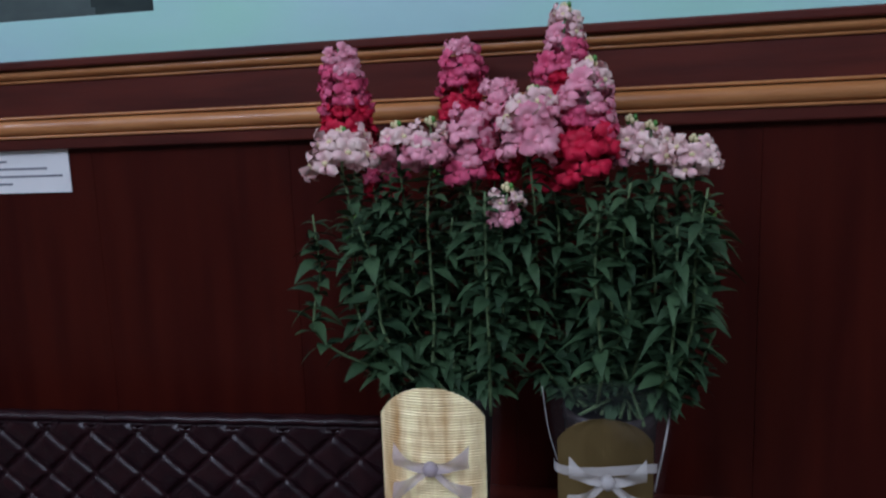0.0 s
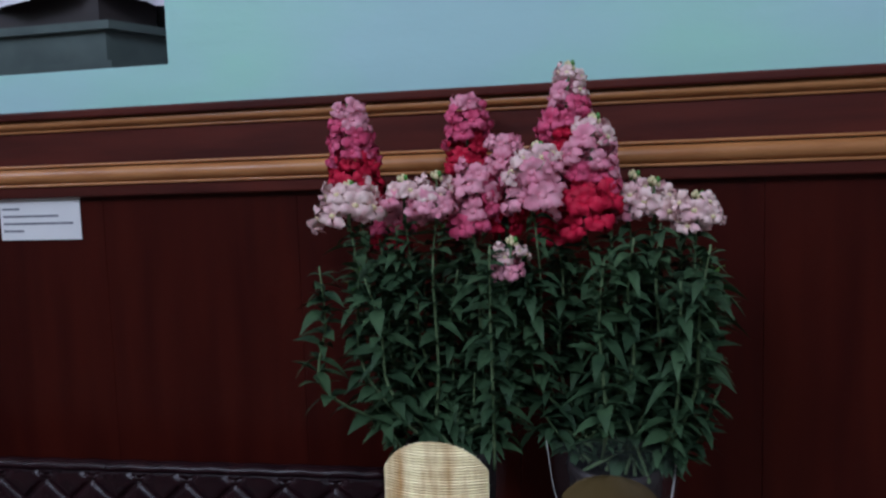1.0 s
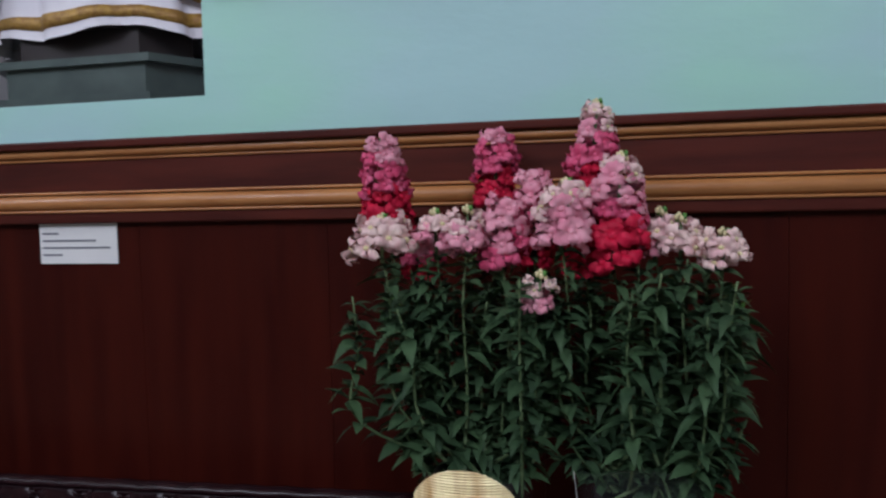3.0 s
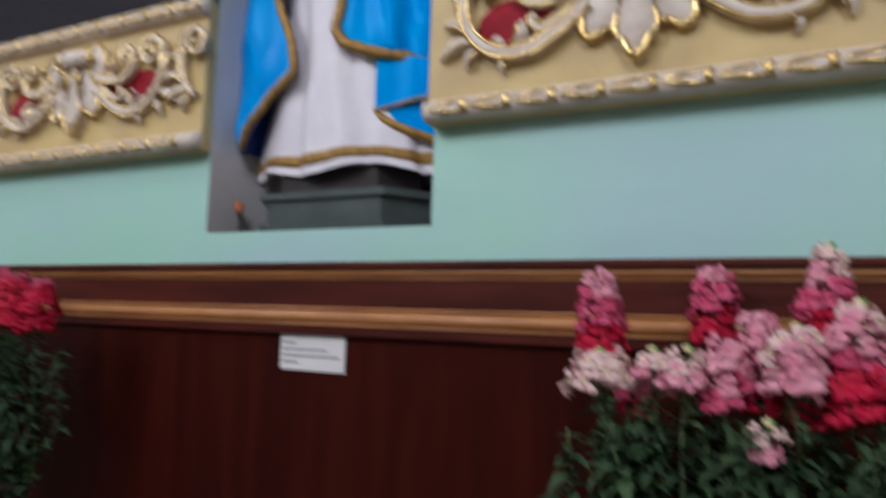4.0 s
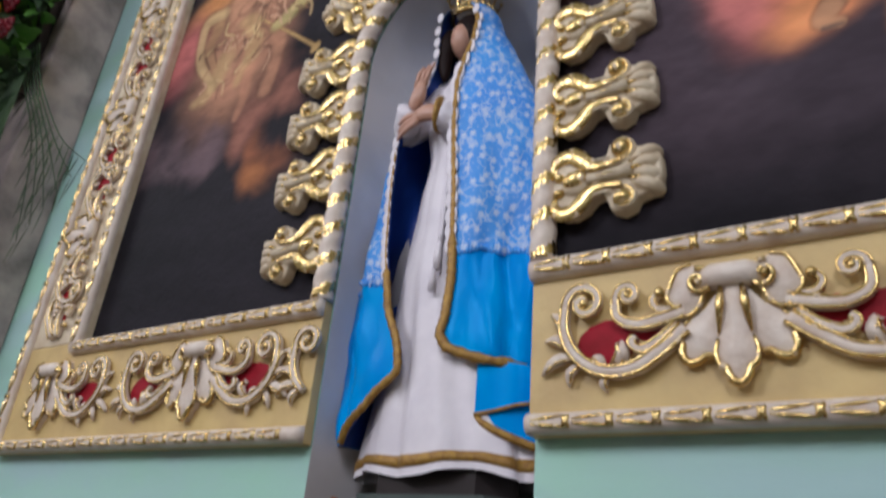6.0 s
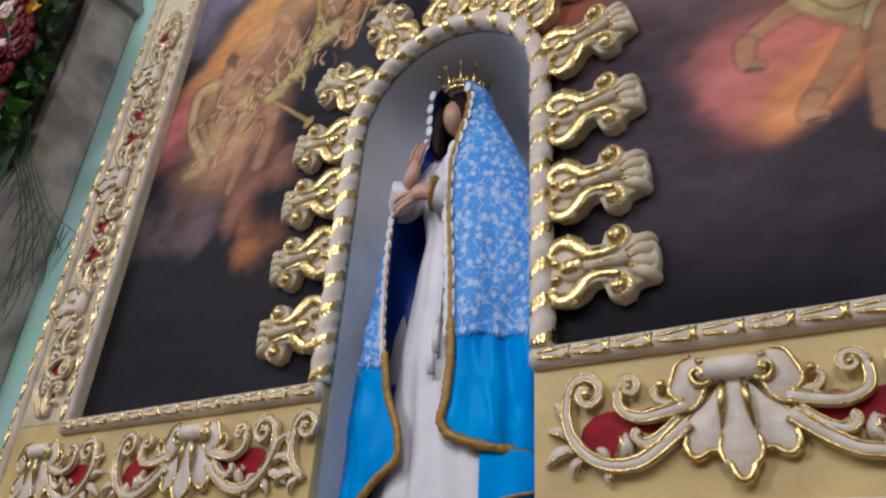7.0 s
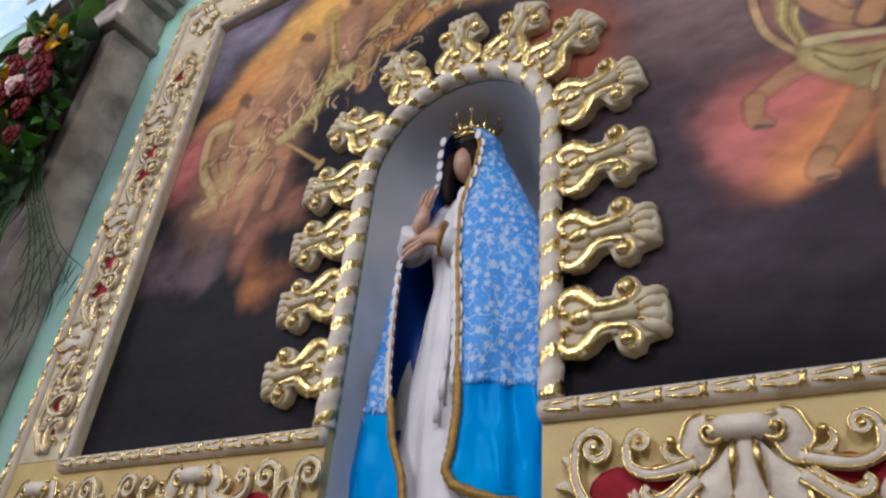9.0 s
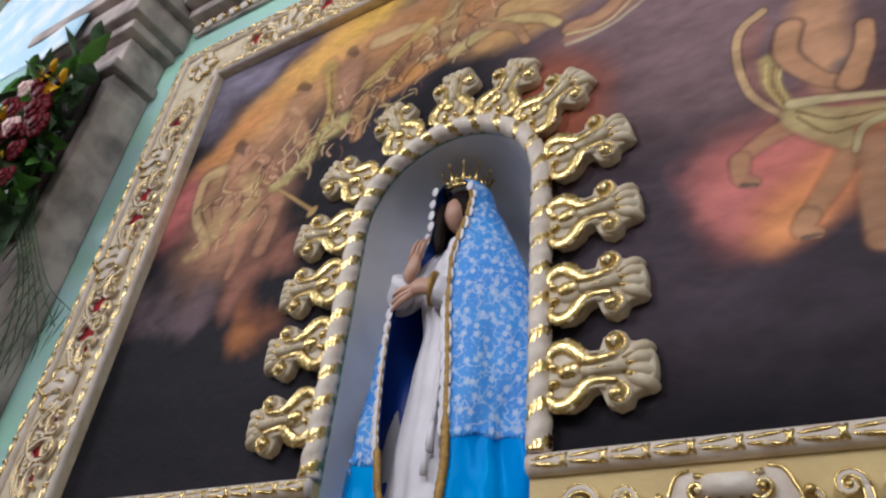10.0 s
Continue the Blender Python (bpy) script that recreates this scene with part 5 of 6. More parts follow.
# ---- plants ----
def leaf(s, base, way, length, width, mat, droop=0.35, fold=0.25, roll=0.0):
    """A lance-shaped leaf with a folded midrib that droops."""
    d = Vector(way).normalized()
    side = d.cross(Vector((0, 0, 1)))
    side = side.normalized() if side.length > 1e-4 else Vector((1, 0, 0))
    up = side.cross(d).normalized()
    if roll:
        q = Matrix.Rotation(roll, 3, d)
        side, up = q @ side, q @ up
    b, pts = Vector(base), []
    prof = (0.15, 0.70, 1.0, 0.86, 0.46, 0.03)
    for i, w in enumerate(prof):
        t = i / 5
        c = b + d * length * t - Vector((0, 0, 1)) * droop * length * t * t
        k = width / 2 * w
        pts += [c - side * k + up * fold * k, c, c + side * k + up * fold * k]
    s.add(pts, [f for i in range(5) for f in ((3 * i, 3 * i + 1, 3 * i + 4, 3 * i + 3), (3 * i + 1, 3 * i + 2, 3 * i + 5, 3 * i + 4))], mat)


def floret(s, centre, out, size, rnd, mat, throat):
    """A two-lipped snapdragon flower: an upright ruffled pair of lobes, three spread lower ones, a closed throat."""
    o = Vector(out).normalized()
    up = Vector((0, 0, 1)) - o * o.z
    up = up.normalized() if up.length > 1e-3 else Vector((0, 1, 0))
    side = o.cross(up)
    c = Vector(centre)
    s.ball(c + o * size * 0.45 - up * size * 0.05, (size * 0.24, size * 0.24, size * 0.19), throat, None, 4, 6)
    s.tube([c - o * size * 0.2, c + o * size * 0.4], [size * 0.16, size * 0.26], mat, 6)
    for ang, ln, wd, lift in ((62, 0.88, 0.86, 0.30), (118, 0.88, 0.86, 0.30), (-90, 0.74, 0.66, 0.66), (-28, 1.02, 0.74, 0.56), (-152, 1.02, 0.74, 0.56)):
        a = radians(ang + rnd.uniform(-14, 14))
        r = side * math.cos(a) + up * math.sin(a)
        q = o.cross(r)
        ln *= rnd.uniform(0.82, 1.15)
        wave, turn = rnd.uniform(0, 6.28), rnd.uniform(2.6, 4.2)
        pts = []
        for t, w in ((0.10, 0.30), (0.40, 0.66), (0.68, 1.0), (0.88, 1.05), (1.0, 0.80)):
            for j in (-1, -0.5, 0, 0.5, 1):
                ruf = 0.20 * t * t * math.sin(wave + turn * j + 2 * t)
                curl = -0.75 * max(0, t - 0.6)
                pts.append(c + o * size * (0.28 + lift * math.sin(t * 2.0) + curl + ruf) + r * size * ln * t * (1 - 0.20 * j * j + 0.10 * math.sin(wave + 5 * j) * t) + q * size * wd * 0.5 * w * j)
        s.add(pts, [(5 * i + j, 5 * i + j + 1, 5 * i + j + 6, 5 * i + j + 5) for i in range(4) for j in range(4)], mat)


PETALS = [CRIMSON, ROSE, PINK, PALE, LEMON, LEAF_YOUNG, STEM]


def flower_spike(parent, bottom, top, tones, width, rnd, bud=True):
    """Florets in whorls up a stalk; tones are slots from the bottom upwards."""
    s = Shape()
    b, t = Vector(bottom), Vector(top)
    width *= 1.1
    axis = t - b
    ln = axis.length
    s.tube([b - axis.normalized() * 0.02, (b + t) / 2, t], [0.003, 0.0025, 0.0015], 6, 6)
    nrow = max(2, int(ln / 0.021))
    for i in range(nrow):
        f = (i + 0.5) / nrow
        c = b + axis * f
        place = max(0.0, min(len(tones) - 1.001, f * len(tones) - 0.5))
        under, over, share = tones[int(place)], tones[min(len(tones) - 1, int(place) + 1)], place % 1
        k = 1.0 - 0.38 * max(0.0, f - 0.6) / 0.4
        for j in range(6):
            a = 2 * math.pi * (j / 6 + 0.37 * i) + rnd.uniform(-0.3, 0.3)
            o = Vector((math.cos(a), math.sin(a), rnd.uniform(-0.25, 0.25)))
            tone = int(under + (over - under) * share + rnd.random() * 0.9 + 0.05)
            floret(s, c + o * width * rnd.uniform(0.16, 0.34) * k + Vector((0, 0, rnd.uniform(-0.007, 0.007))), o, width * 0.275 * k * rnd.uniform(0.8, 1.15), rnd, tone, 4 if tone == 3 else tone)
    if bud:
        for i in range(7):
            a = i * 2.4
            s.ball(t + Vector((0.006 * math.cos(a), 0.006 * math.sin(a), 0.001 + 0.0014 * i)), (0.0036, 0.0036, 0.005), 5 if i % 2 else 4, None, 4, 6)
    part("flower_spike", s, PETALS, parent)


def stem_with_leaves(parent, points, rnd, count, size, first=0.12, young=False):
    s = Shape()
    path = smooth_path(points, 6)
    n = len(path)
    s.tube(path, [0.0030 - 0.0016 * i / n for i in range(n)], 1, 6)
    for i in range(count):
        f = first + (1 - first) * (i + rnd.random()) / count
        p = path[min(n - 1, int(f * (n - 1)))]
        a = i * 2.4 + rnd.uniform(-0.5, 0.5)
        ln = size * rnd.uniform(0.65, 1.15) * (1.0 - 0.35 * max(0, f - 0.8) / 0.2)
        leaf(s, p, (math.cos(a), math.sin(a), rnd.uniform(0.0, 0.7)), ln, ln * rnd.uniform(0.32, 0.48), 0, rnd.uniform(0.15, 0.85), rnd.uniform(0.1, 0.5), rnd.uniform(-0.5, 0.5))
        if rnd.random() < 0.35:   # small axillary shoot
            for k in range(3):
                b = a + rnd.uniform(-1, 1)
                leaf(s, p, (math.cos(b), math.sin(b), rnd.uniform(0.2, 1.2)), ln * 0.6, ln * 0.18, 0, 0.3, 0.3)
    if young:
        tip = path[-1]
        for k in range(16):
            a = k * 2.4
            leaf(s, tip + Vector((0, 0, -0.002 * k)), (math.cos(a), math.sin(a), 0.9 - 0.05 * k), 0.026, 0.007, 2, 0.3, 0.3)
    part("leafy_stem", s, [LEAF, STEM, LEAF_YOUNG], parent)


def plant_stems(ob, base, tops, fill, x_range, y_range, z_top, rnd):
    """Stems that fan out low and then run nearly upright, with short side shoots round the foot."""
    def bent(root, top):
        f = rnd.uniform(0.30, 0.44)
        out = rnd.uniform(0.70, 0.98)
        mid = (root[0] + (top[0] - root[0]) * out, root[1] + (top[1] - root[1]) * out, root[2] + (top[2] - root[2]) * f)
        return [root, mid, tuple(a * 0.4 + b * 0.6 + rnd.uniform(-0.008, 0.008) for a, b in zip(mid, top)), top]
    for top in tops:
        root = (base[0] + rnd.uniform(-0.05, 0.05), base[1] + rnd.uniform(-0.045, 0.045), base[2] - 0.04)
        stem_with_leaves(ob, bent(root, top), rnd, 42, 0.050, 0.16)
    for i in range(fill):
        top = (rnd.uniform(*x_range), rnd.uniform(*y_range), z_top - abs(rnd.gauss(0, 0.07)))
        root = (base[0] + rnd.uniform(-0.07, 0.07), base[1] + rnd.uniform(-0.06, 0.06), base[2] - 0.04)
        stem_with_leaves(ob, bent(root, top), rnd, 48, 0.052, 0.15, i % 6 == 0)
    for i in range(12):
        side = rnd.uniform(-1, 1)
        top = (base[0] + side * 0.150, base[1] - rnd.uniform(-0.03, 0.035), base[2] + rnd.uniform(0.0, 0.13))
        stem_with_leaves(ob, [(base[0] + side * 0.05, base[1] - 0.01, base[2] - 0.03), (base[0] + side * 0.11, top[1] + 0.01, base[2] - 0.005), top], rnd, 20, 0.044, 0.10)


def bow(ob, x, y, z, size, mat):
    s = Shape()
    for k in (-1, 1):
        for lift, ln in ((0.30, 1.0), (-0.75, 1.05)):
            rows = []
            for i in range(9):
                t = i / 8
                w = size * (0.16 + 0.55 * t)
                c = Vector((x + k * size * ln * t * 0.95, y - 0.010 - 0.012 * math.sin(t * 3.1), z + size * lift * t * (0.8 + 0.2 * t)))
                rows.append([c + Vector((0, 0.006 * math.sin(4 * v + 5 * t), w * v * 0.8)) for v in (-0.5, -0.25, 0, 0.25, 0.5)])
            s.sheet(rows)
    s.ball((x, y - 0.016, z), (size * 0.20, 0.010, size * 0.20), 0, None, 6, 9)
    part("bow", s, mat, ob, "sheer organza bow")


def card(x, y, z0, z1, w, vertical, tilt=0.0):
    """An arched front of corrugated card."""
    s = Shape()
    half, rows, nz, nx = w / 2, [], 300, 60
    for i in range(nz + 1):
        z = z0 + (z1 - z0) * i / nz
        d = z1 - z
        arc = 1.125 * half
        k = half if d > half * 0.61 else math.sqrt(max(0.0, arc ** 2 - (arc - d) ** 2))
        k = max(k, 0.001)
        row = []
        for j in range(nx + 1):
            u = -1 + 2 * j / nx
            rib = 0.0012 * (math.sin(u * half * 2 * math.pi / 0.0042) if vertical else math.sin(z * 2 * math.pi / 0.0042))
            row.append((x + u * k, y + 0.018 * (u * k / half) ** 2 + rib + tilt * (z - z0), z))
        rows.append(row)
    s.sheet(rows)
    return s


def dark_pot(ob, x, y, z, r0, r1, h):
    s = Shape()
    prof = [(0.0, z), (r0, z), (r0 * 1.02, z + 0.01), (r1 * 0.97, z + h - 0.02), (r1, z + h - 0.018), (r1, z + h), (r1 * 0.93, z + h), (r1 * 0.90, z + h - 0.03), (0, z + h - 0.03)]
    s.sheet([[(x + r * math.cos(2 * math.pi * j / 24), y + r * math.sin(2 * math.pi * j / 24), zz) for j in range(25)] for r, zz in prof])
    part("pot", s, WRAP, ob, "dark plant pot")


def sleeve(ob, x, y, z, r0, r1, h):
    """A clear film sleeve round the pot, open at the top."""
    s = Shape()
    s.sheet([[(x + (r0 + (r1 - r0) * i / 6) * math.cos(a), y + (r0 + (r1 - r0) * i / 6) * math.sin(a) * 0.9, z + h * i / 6 + 0.012 * math.sin(3 * a) * i / 6) for a in [2 * math.pi * j / 36 for j in range(37)]] for i in range(7)])
    part("film_sleeve", s, FILM, ob, "clear plastic film sleeve")


FILM = bpy.data.materials.new("clear_film")
FILM.use_nodes = True
fb = FILM.node_tree.nodes["Principled BSDF"]
fb.inputs["Base Color"].default_value = (0.85, 0.86, 0.9, 1)
fb.inputs["Roughness"].default_value = 0.12
fb.inputs["Alpha"].default_value = 0.014

TOP = 0.80
rnd = random.Random(11)
p1 = thing("potted_snapdragon", "pink and crimson snapdragons in a gold card wrapper", "potted plant", "potted snapdragons")
dark_pot(p1, 0.655, -0.30, TOP, 0.055, 0.072, 0.265)
sleeve(p1, 0.655, -0.30, TOP, 0.070, 0.088, 0.28)
part("wrapper_card", card(0.645, -0.392, TOP, 1.100, 0.155, False), GOLD_CARD, p1, "arched gold corrugated card")
bow(p1, 0.647, -0.393, 0.985, 0.058, LILAC)
SPIKES = [
    ((0.488, -0.20, 1.435), (0.474, -0.20, 1.602), (0, 0, 1, 1, 2), 0.080), ((0.658, -0.09, 1.488), (0.659, -0.09, 1.617), (0, 0, 1, 1, 2), 0.078),
    ((0.511, -0.32, 1.415), (0.513, -0.32, 1.460), (3, 3), 0.092), ((0.593, -0.30, 1.417), (0.592, -0.30, 1.466), (2, 3), 0.070), ((0.642, -0.30, 1.417), (0.644, -0.30, 1.470), (2, 3), 0.070),
    ((0.693, -0.27, 1.390), (0.706, -0.27, 1.493), (1, 2, 2), 0.082), ((0.740, -0.24, 1.462), (0.741, -0.24, 1.531), (1, 2), 0.070), ((0.542, -0.20, 1.360), (0.548, -0.20, 1.410), (0, 1), 0.076),
    ((0.748, -0.33, 1.325), (0.758, -0.33, 1.372), (2, 3), 0.054)]
for b, t, tones, w in SPIKES:
    flower_spike(p1, b, t, tones, w, rnd, 3 in tones)
plant_stems(p1, (0.655, -0.30, 1.075), [b for b, *_ in SPIKES], 22, (0.450, 0.770), (-0.38, -0.15), 1.41, rnd)

p1.location = (-0.014, -0.022, 0)
p2 = thing("potted_snapdragon", "pale pink and crimson snapdragons with a white ribbon", "potted plant", "potted snapdragons")
dark_pot(p2, 0.905, -0.29, TOP, 0.055, 0.070, 0.245)
sleeve(p2, 0.905, -0.29, TOP, 0.068, 0.098, 0.30)
# same kind of gold card, with its shade in the colour
part("wrapper_card", card(0.895, -0.372, TOP, 1.055, 0.134, True), SHADED_GOLD_CARD, p2, "arched gold corrugated card")
s = Shape()
s.sheet([[(0.895 + 0.072 * math.sin(a), -0.362 - 0.018 * math.cos(a) + 0.004, z + 0.004 * math.sin(2 * a)) for a in [radians(-100 + 200 * j / 24) for j in range(25)]] for z in (0.972, 0.979, 0.986)])
part("ribbon", s, RIBBON, p2, "white ribbon band")
bow(p2, 0.897, -0.385, 0.975, 0.055, RIBBON)
# bright lines along the clear film, added as thin pale strips
s = Shape()
s.tube(smooth_path([(0.966, -0.33, 0.93), (0.985, -0.315, 1.02), (0.992, -0.305, 1.09)], 5), 0.0016, 0, 6, flat=3.0)
part("film_edge", s, RIBBON, p2, "bright strip added along the edge of clear film")
s = Shape()
s.tube(smooth_path([(0.830, -0.345, 0.97), (0.815, -0.335, 1.02), (0.806, -0.33, 1.085)], 5), 0.0007, 0, 6, flat=2.0)
part("film_edge", s, RIBBON, p2, "bright strip added along the edge of clear film")
SPIKES_2 = [
    ((0.829, -0.20, 1.480), (0.844, -0.20, 1.636), (0, 0, 1, 1, 2, 3), 0.074), ((0.865, -0.28, 1.392), (0.880, -0.28, 1.546), (0, 0, 0, 1, 2, 2, 3), 0.086), ((0.791, -0.30, 1.424), (0.799, -0.30, 1.508), (2, 2, 3), 0.086),
    ((0.929, -0.26, 1.405), (0.937, -0.26, 1.462), (2, 3), 0.064), ((0.963, -0.28, 1.412), (0.963, -0.28, 1.452), (3, 3), 0.070), ((1.018, -0.30, 1.393), (1.020, -0.30, 1.430), (3, 3), 0.070),
    ((0.825, -0.22, 1.380), (0.833, -0.22, 1.435), (0, 0), 0.084), ((0.745, -0.24, 1.385), (0.748, -0.24, 1.430), (0, 0), 0.066)]
for b, t, tones, w in SPIKES_2:
    flower_spike(p2, b, t, tones, w, rnd)
plant_stems(p2, (0.905, -0.29, 1.075), [b for b, *_ in SPIKES_2], 22, (0.770, 1.058), (-0.38, -0.15), 1.40, rnd)

p2.location = (-0.018, -0.022, 0)
p3 = thing("potted_snapdragon", "crimson and pink snapdragons in a gold-wrapped pot by the wall", "potted plant", "potted snapdragons")
BX, BY = -1.16, -0.28
dark_pot(p3, BX, BY, TOP, 0.07, 0.09, 0.245)
part("wrapper_card", card(BX - 0.02, BY - 0.11, TOP, 1.04, 0.17, False), GOLD_CARD, p3, "arched gold corrugated card")
SPIKES_3 = [
    ((BX - 0.27, BY, 1.52), (BX - 0.28, BY, 1.69), (0, 0, 0), 0.080), ((BX - 0.16, BY, 1.52), (BX - 0.165, BY, 1.685), (0, 0, 0), 0.080), ((BX - 0.04, BY, 1.47), (BX - 0.03, BY, 1.59), (0, 0, 0, 0), 0.085),
    ((BX + 0.04, BY - 0.02, 1.46), (BX + 0.045, BY - 0.02, 1.60), (0, 0, 0, 1), 0.085), ((BX + 0.13, BY, 1.45), (BX + 0.14, BY, 1.58), (0, 0, 0, 1), 0.088), ((BX + 0.01, BY - 0.07, 1.42), (BX + 0.015, BY - 0.07, 1.445), (3,), 0.065),
    ((BX - 0.20, BY - 0.06, 1.42), (BX - 0.19, BY - 0.06, 1.50), (0, 2), 0.085), ((BX - 0.12, BY - 0.04, 1.41), (BX - 0.12, BY - 0.04, 1.48), (0, 2), 0.080), ((BX + 0.09, BY - 0.03, 1.46), (BX + 0.09, BY - 0.03, 1.575), (0, 0), 0.085),
    ((BX - 0.33, BY, 1.48), (BX - 0.34, BY, 1.66), (0, 0), 0.085)]
for b, t, tones, w in SPIKES_3:
    flower_spike(p3, b, t, tones, w, rnd, False)
plant_stems(p3, (BX, BY, 1.04), [b for b, *_ in SPIKES_3], 26, (BX - 0.30, BX + 0.18), (BY - 0.1, BY + 0.1), 1.43, rnd)


# ---- flower arrangement on the pilaster ----
arr = thing("flower_arrangement", "hanging arrangement of red roses, sunflowers and broad leaves", "flowers")
rnd = random.Random(5)
AX, AY = -2.98, -0.36


def spot(t):
    """A place along the arrangement, from its foot (0) to its head (1)."""
    return Vector((AX - 0.04 + 0.06 * math.sin(3 * t) + rnd.uniform(-0.50, 0.30) * (0.5 + 0.5 * t), AY - rnd.uniform(0.0, 0.16), 3.80 + 1.42 * t))


s = Shape()
for i in range(230):
    t = rnd.random()
    p = spot(t)
    a = rnd.uniform(-0.3, math.pi + 0.3)
    ln = rnd.uniform(0.14, 0.36)
    leaf(s, p, (math.cos(a), -0.08 - 0.25 * rnd.random(), rnd.uniform(-0.6, 0.8)), ln, ln * rnd.uniform(0.18, 0.42), rnd.choice((0, 0, 1)), rnd.uniform(0.1, 0.7), 0.25, rnd.uniform(-0.6, 0.6))
part("foliage", s, [LEAF, LEAF_YOUNG], arr)
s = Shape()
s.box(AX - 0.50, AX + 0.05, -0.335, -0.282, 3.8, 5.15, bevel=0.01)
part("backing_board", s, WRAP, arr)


def rose(p, r, mat):
    s = Shape()
    for ring, (k, m) in enumerate(((0.25, 4), (0.55, 6), (0.85, 8), (1.0, 9))):
        for j in range(m):
            a = 2 * math.pi * j / m + ring
            o = Vector((math.cos(a), -0.4, math.sin(a)))
            c = Vector(p) + Vector((math.cos(a) * r * k * 0.7, -r * (0.75 - 0.55 * k), math.sin(a) * r * k * 0.7))
            s.ball(c, (r * 0.30, r * 0.16, r * 0.30), 0, Matrix.Rotation(-a, 3, "Y"), 4, 7)
    part("rose", s, mat, arr)


def sunflower(p, r):
    s = Shape()
    for j in range(18):
        a = 2 * math.pi * j / 18
        leaf(s, p, (math.cos(a), -0.25, math.sin(a)), r, r * 0.32, 0, 0.0, 0.2)
    s.ball(Vector(p) + Vector((0, -0.012, 0)), (r * 0.40, r * 0.16, r * 0.40), 1, None, 6, 12)
    part("sunflower", s, [SUNFLOWER, HAIR], arr)


for x, z, r, mat in ((-2.77, 4.45, 0.11, DARK_ROSE), (-2.70, 4.33, 0.09, DARK_ROSE), (-2.92, 4.36, 0.10, DARK_ROSE), (-2.84, 4.62, 0.10, DARK_ROSE), (-3.16, 4.43, 0.11, DARK_ROSE),
                     (-3.06, 4.28, 0.09, DARK_ROSE), (-2.82, 4.20, 0.08, DARK_ROSE), (-3.04, 4.46, 0.08, PALE), (-3.12, 4.62, 0.09, DARK_ROSE), (-2.98, 4.76, 0.09, DARK_ROSE),
                     (-3.22, 4.88, 0.08, PALE), (-2.74, 3.98, 0.07, DARK_ROSE), (-3.24, 4.72, 0.08, DARK_ROSE)):
    rose((x, -0.52 - 0.03 * rnd.random(), z), r, mat)
for x, z in ((-2.92, 4.84), (-2.70, 4.64), (-2.90, 4.08), (-3.06, 4.16), (-3.24, 4.58)):
    sunflower((x, -0.57, z), 0.105)
for i in range(6):
    s = Shape()
    x = AX + 0.02 + 0.03 * i
    path = smooth_path([(x, AY, 4.05), (x + 0.12, AY + 0.02, 3.8), (x + 0.22 + 0.02 * i, AY + 0.12, 3.45), (x + 0.24 + 0.05 * i, AY + 0.20, 2.95 + 0.07 * i)], 5)
    s.tube(path, [0.006 - 0.004 * k / len(path) for k in range(len(path))], 0, 5)
    for k in range(6, len(path)):
        leaf(s, path[k], (rnd.uniform(-0.35, 0.35), -0.1, -0.9), rnd.uniform(0.08, 0.2), 0.007, 0, 0.1, 0.2)
    part("palm_frond", s, LEAF, arr)

for i in range(11):
    s = Shape()
    x = AX - 0.10 + 0.028 * i
    path = smooth_path([(x, AY, 4.00), (x + 0.02, AY - 0.02, 3.6), (x + 0.05 * math.sin(i), AY + 0.02, 3.1), (x + 0.09 * math.sin(1.7 * i), AY + 0.04, 2.45 + 0.05 * (i % 4))], 6)
    s.tube(path, [0.006 - 0.004 * k / len(path) for k in range(len(path))], 0, 5)
    for k in range(4, len(path)):
        for side in (-1, 1):
            leaf(s, path[k], (side * rnd.uniform(0.1, 0.5), -0.1, -0.9), rnd.uniform(0.14, 0.26), 0.010, 0, 0.1, 0.2)
    part("palm_frond", s, LEAF, arr)

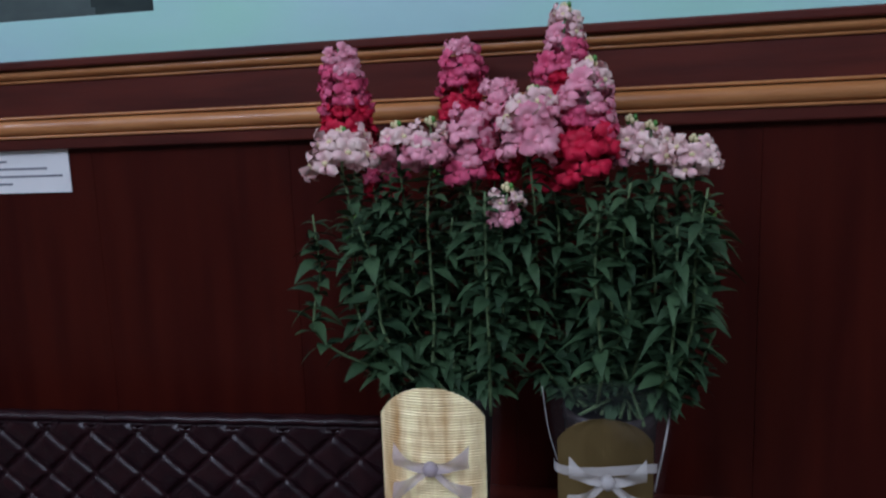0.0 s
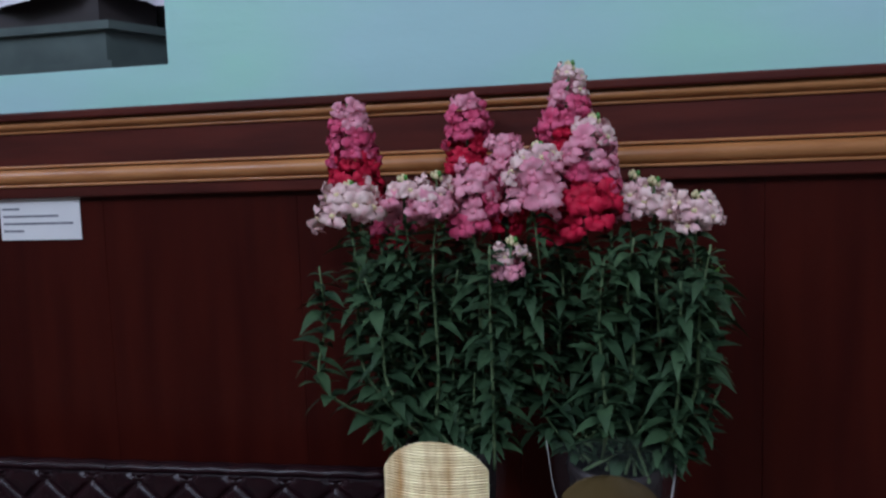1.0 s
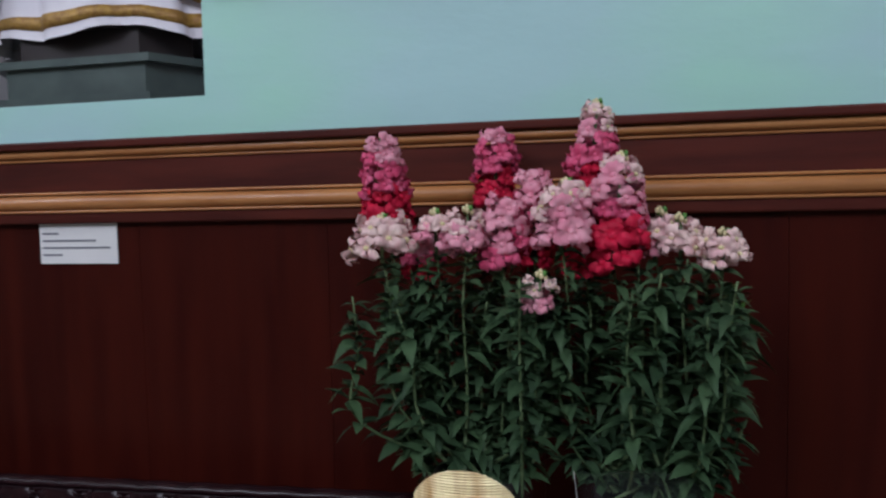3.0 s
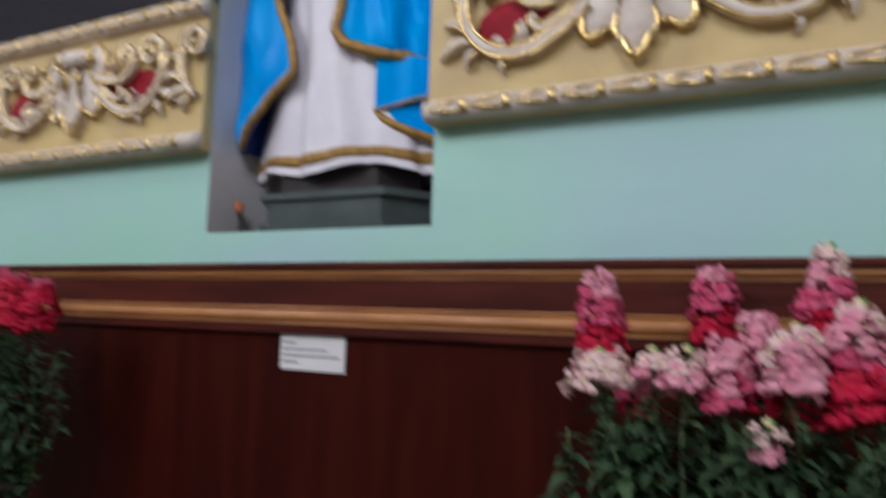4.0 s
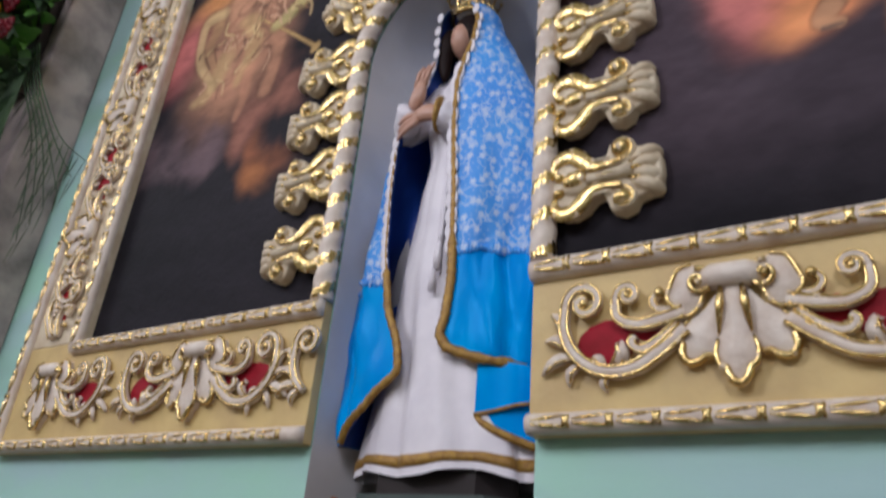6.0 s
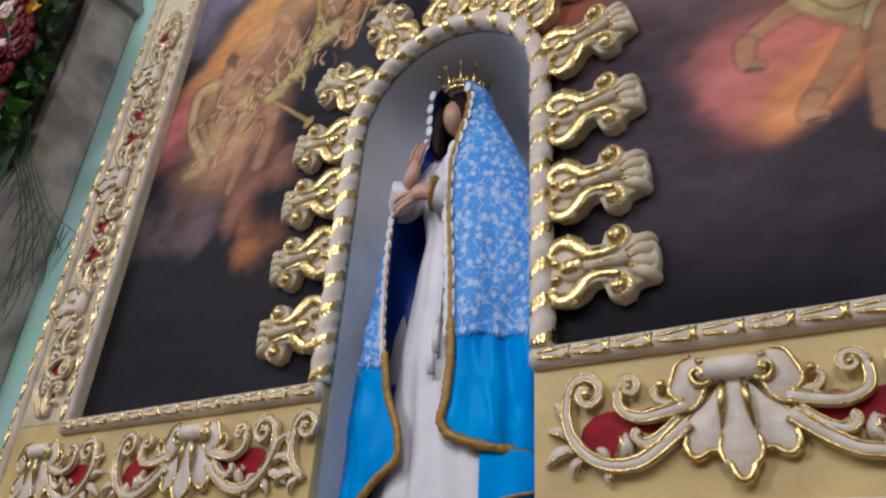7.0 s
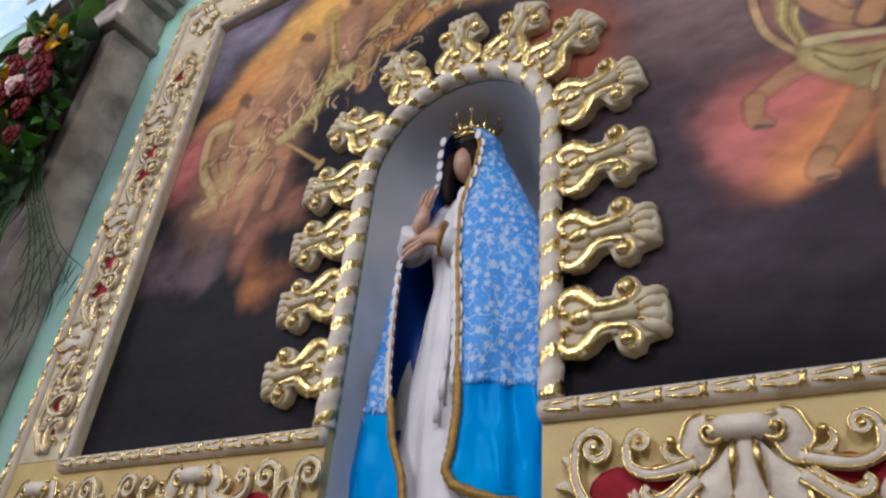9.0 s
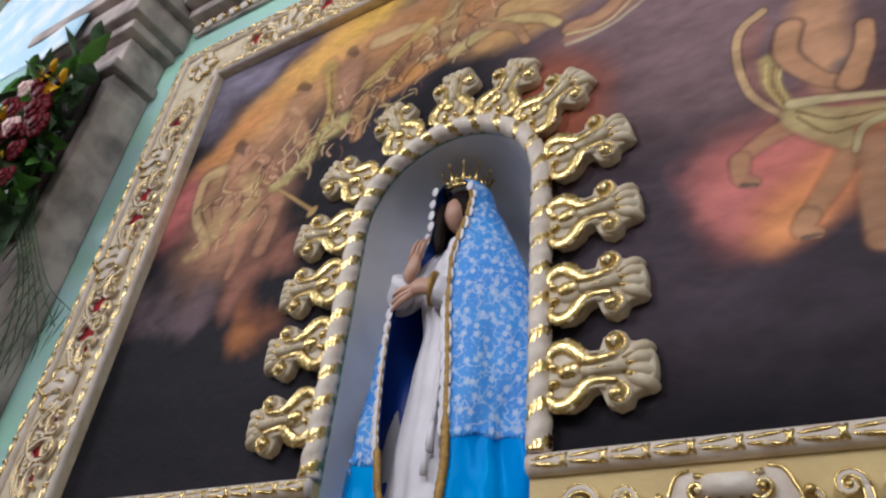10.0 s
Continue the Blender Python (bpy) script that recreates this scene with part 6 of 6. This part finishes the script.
# ---- padded bench and the two stands ----
bench = thing("padded_bench", "dark leather bench with diamond-quilted back against wainscot", "bench")
bench.matrix_basis = Matrix.Translation((0.48, -0.127, 0)) @ Matrix.Rotation(radians(3.1), 4, "Z")
BL = 1.42
s = Shape()
rows = []
PITCH = 0.090
for i in range(100):
    z = 0.50 + 0.415 * i / 99
    row = []
    for j in range(341):
        x = -BL + BL * j / 340
        a, b = (x * 0.9 + z) / PITCH, (x * 0.9 - z) / PITCH
        near = min(abs(a - round(a)), abs(b - round(b)))
        row.append((x, -0.006 - 0.010 * (1 - math.exp(-near * 9)) + 0.003 * math.exp(-(near * 30) ** 2), z))
    rows.append(row)
s.sheet(rows)
part("quilted_back", s, LEATHER, bench)
s = Shape()
s.box(-BL, 0, 0.0, 0.045, 0.10, 0.915, bevel=0.006)
part("back_board", s, LEATHER, bench)
for z, r in ((0.922, 0.011), (0.905, 0.006)):
    s = Shape()
    n = 60
    s.tube([(-BL + BL * i / n, -0.004 if r < 0.01 else 0.012, z + 0.0012 * math.sin(i * 1.7)) for i in range(n + 1)], r, 0, 10, flat=1.6 if r > 0.01 else 1.0)
    part("piping", s, LEATHER, bench)
s = Shape()
s.box(-BL, 0, -0.42, -0.03, 0.38, 0.48, bevel=0.03)
part("seat", s, LEATHER, bench)
for x in (-BL + 0.05, -0.05):
    for y in (-0.38, 0.0):
        s = Shape()
        s.tube([(x, y, 0.38), (x, y, 0.2), (x, y, 0.0)], [0.026, 0.022, 0.016], 0, 10)
        part("leg", s, MAHOGANY, bench)


def stand(x0, x1):
    ob = thing("flower_stand", "dark wooden stand that carries the flower pots", "stand", "flower stands")
    s = Shape()
    s.box(x0, x1, -0.50, -0.10, 0.765, 0.80, bevel=0.006)
    part("top", s, MAHOGANY_TRIM, ob)
    s = Shape()
    s.box(x0 + 0.03, x1 - 0.03, -0.47, -0.13, 0.675, 0.765, bevel=0.004)
    part("apron", s, MAHOGANY, ob)
    for x in (x0 + 0.05, x1 - 0.05):
        for y in (-0.45, -0.15):
            s = Shape()
            s.tube([(x, y, 0.70), (x, y, 0.4), (x, y, 0.0)], [0.026, 0.022, 0.016], 0, 10)
            part("leg", s, MAHOGANY, ob)


stand(0.53, 1.12)
stand(-1.55, -0.98)
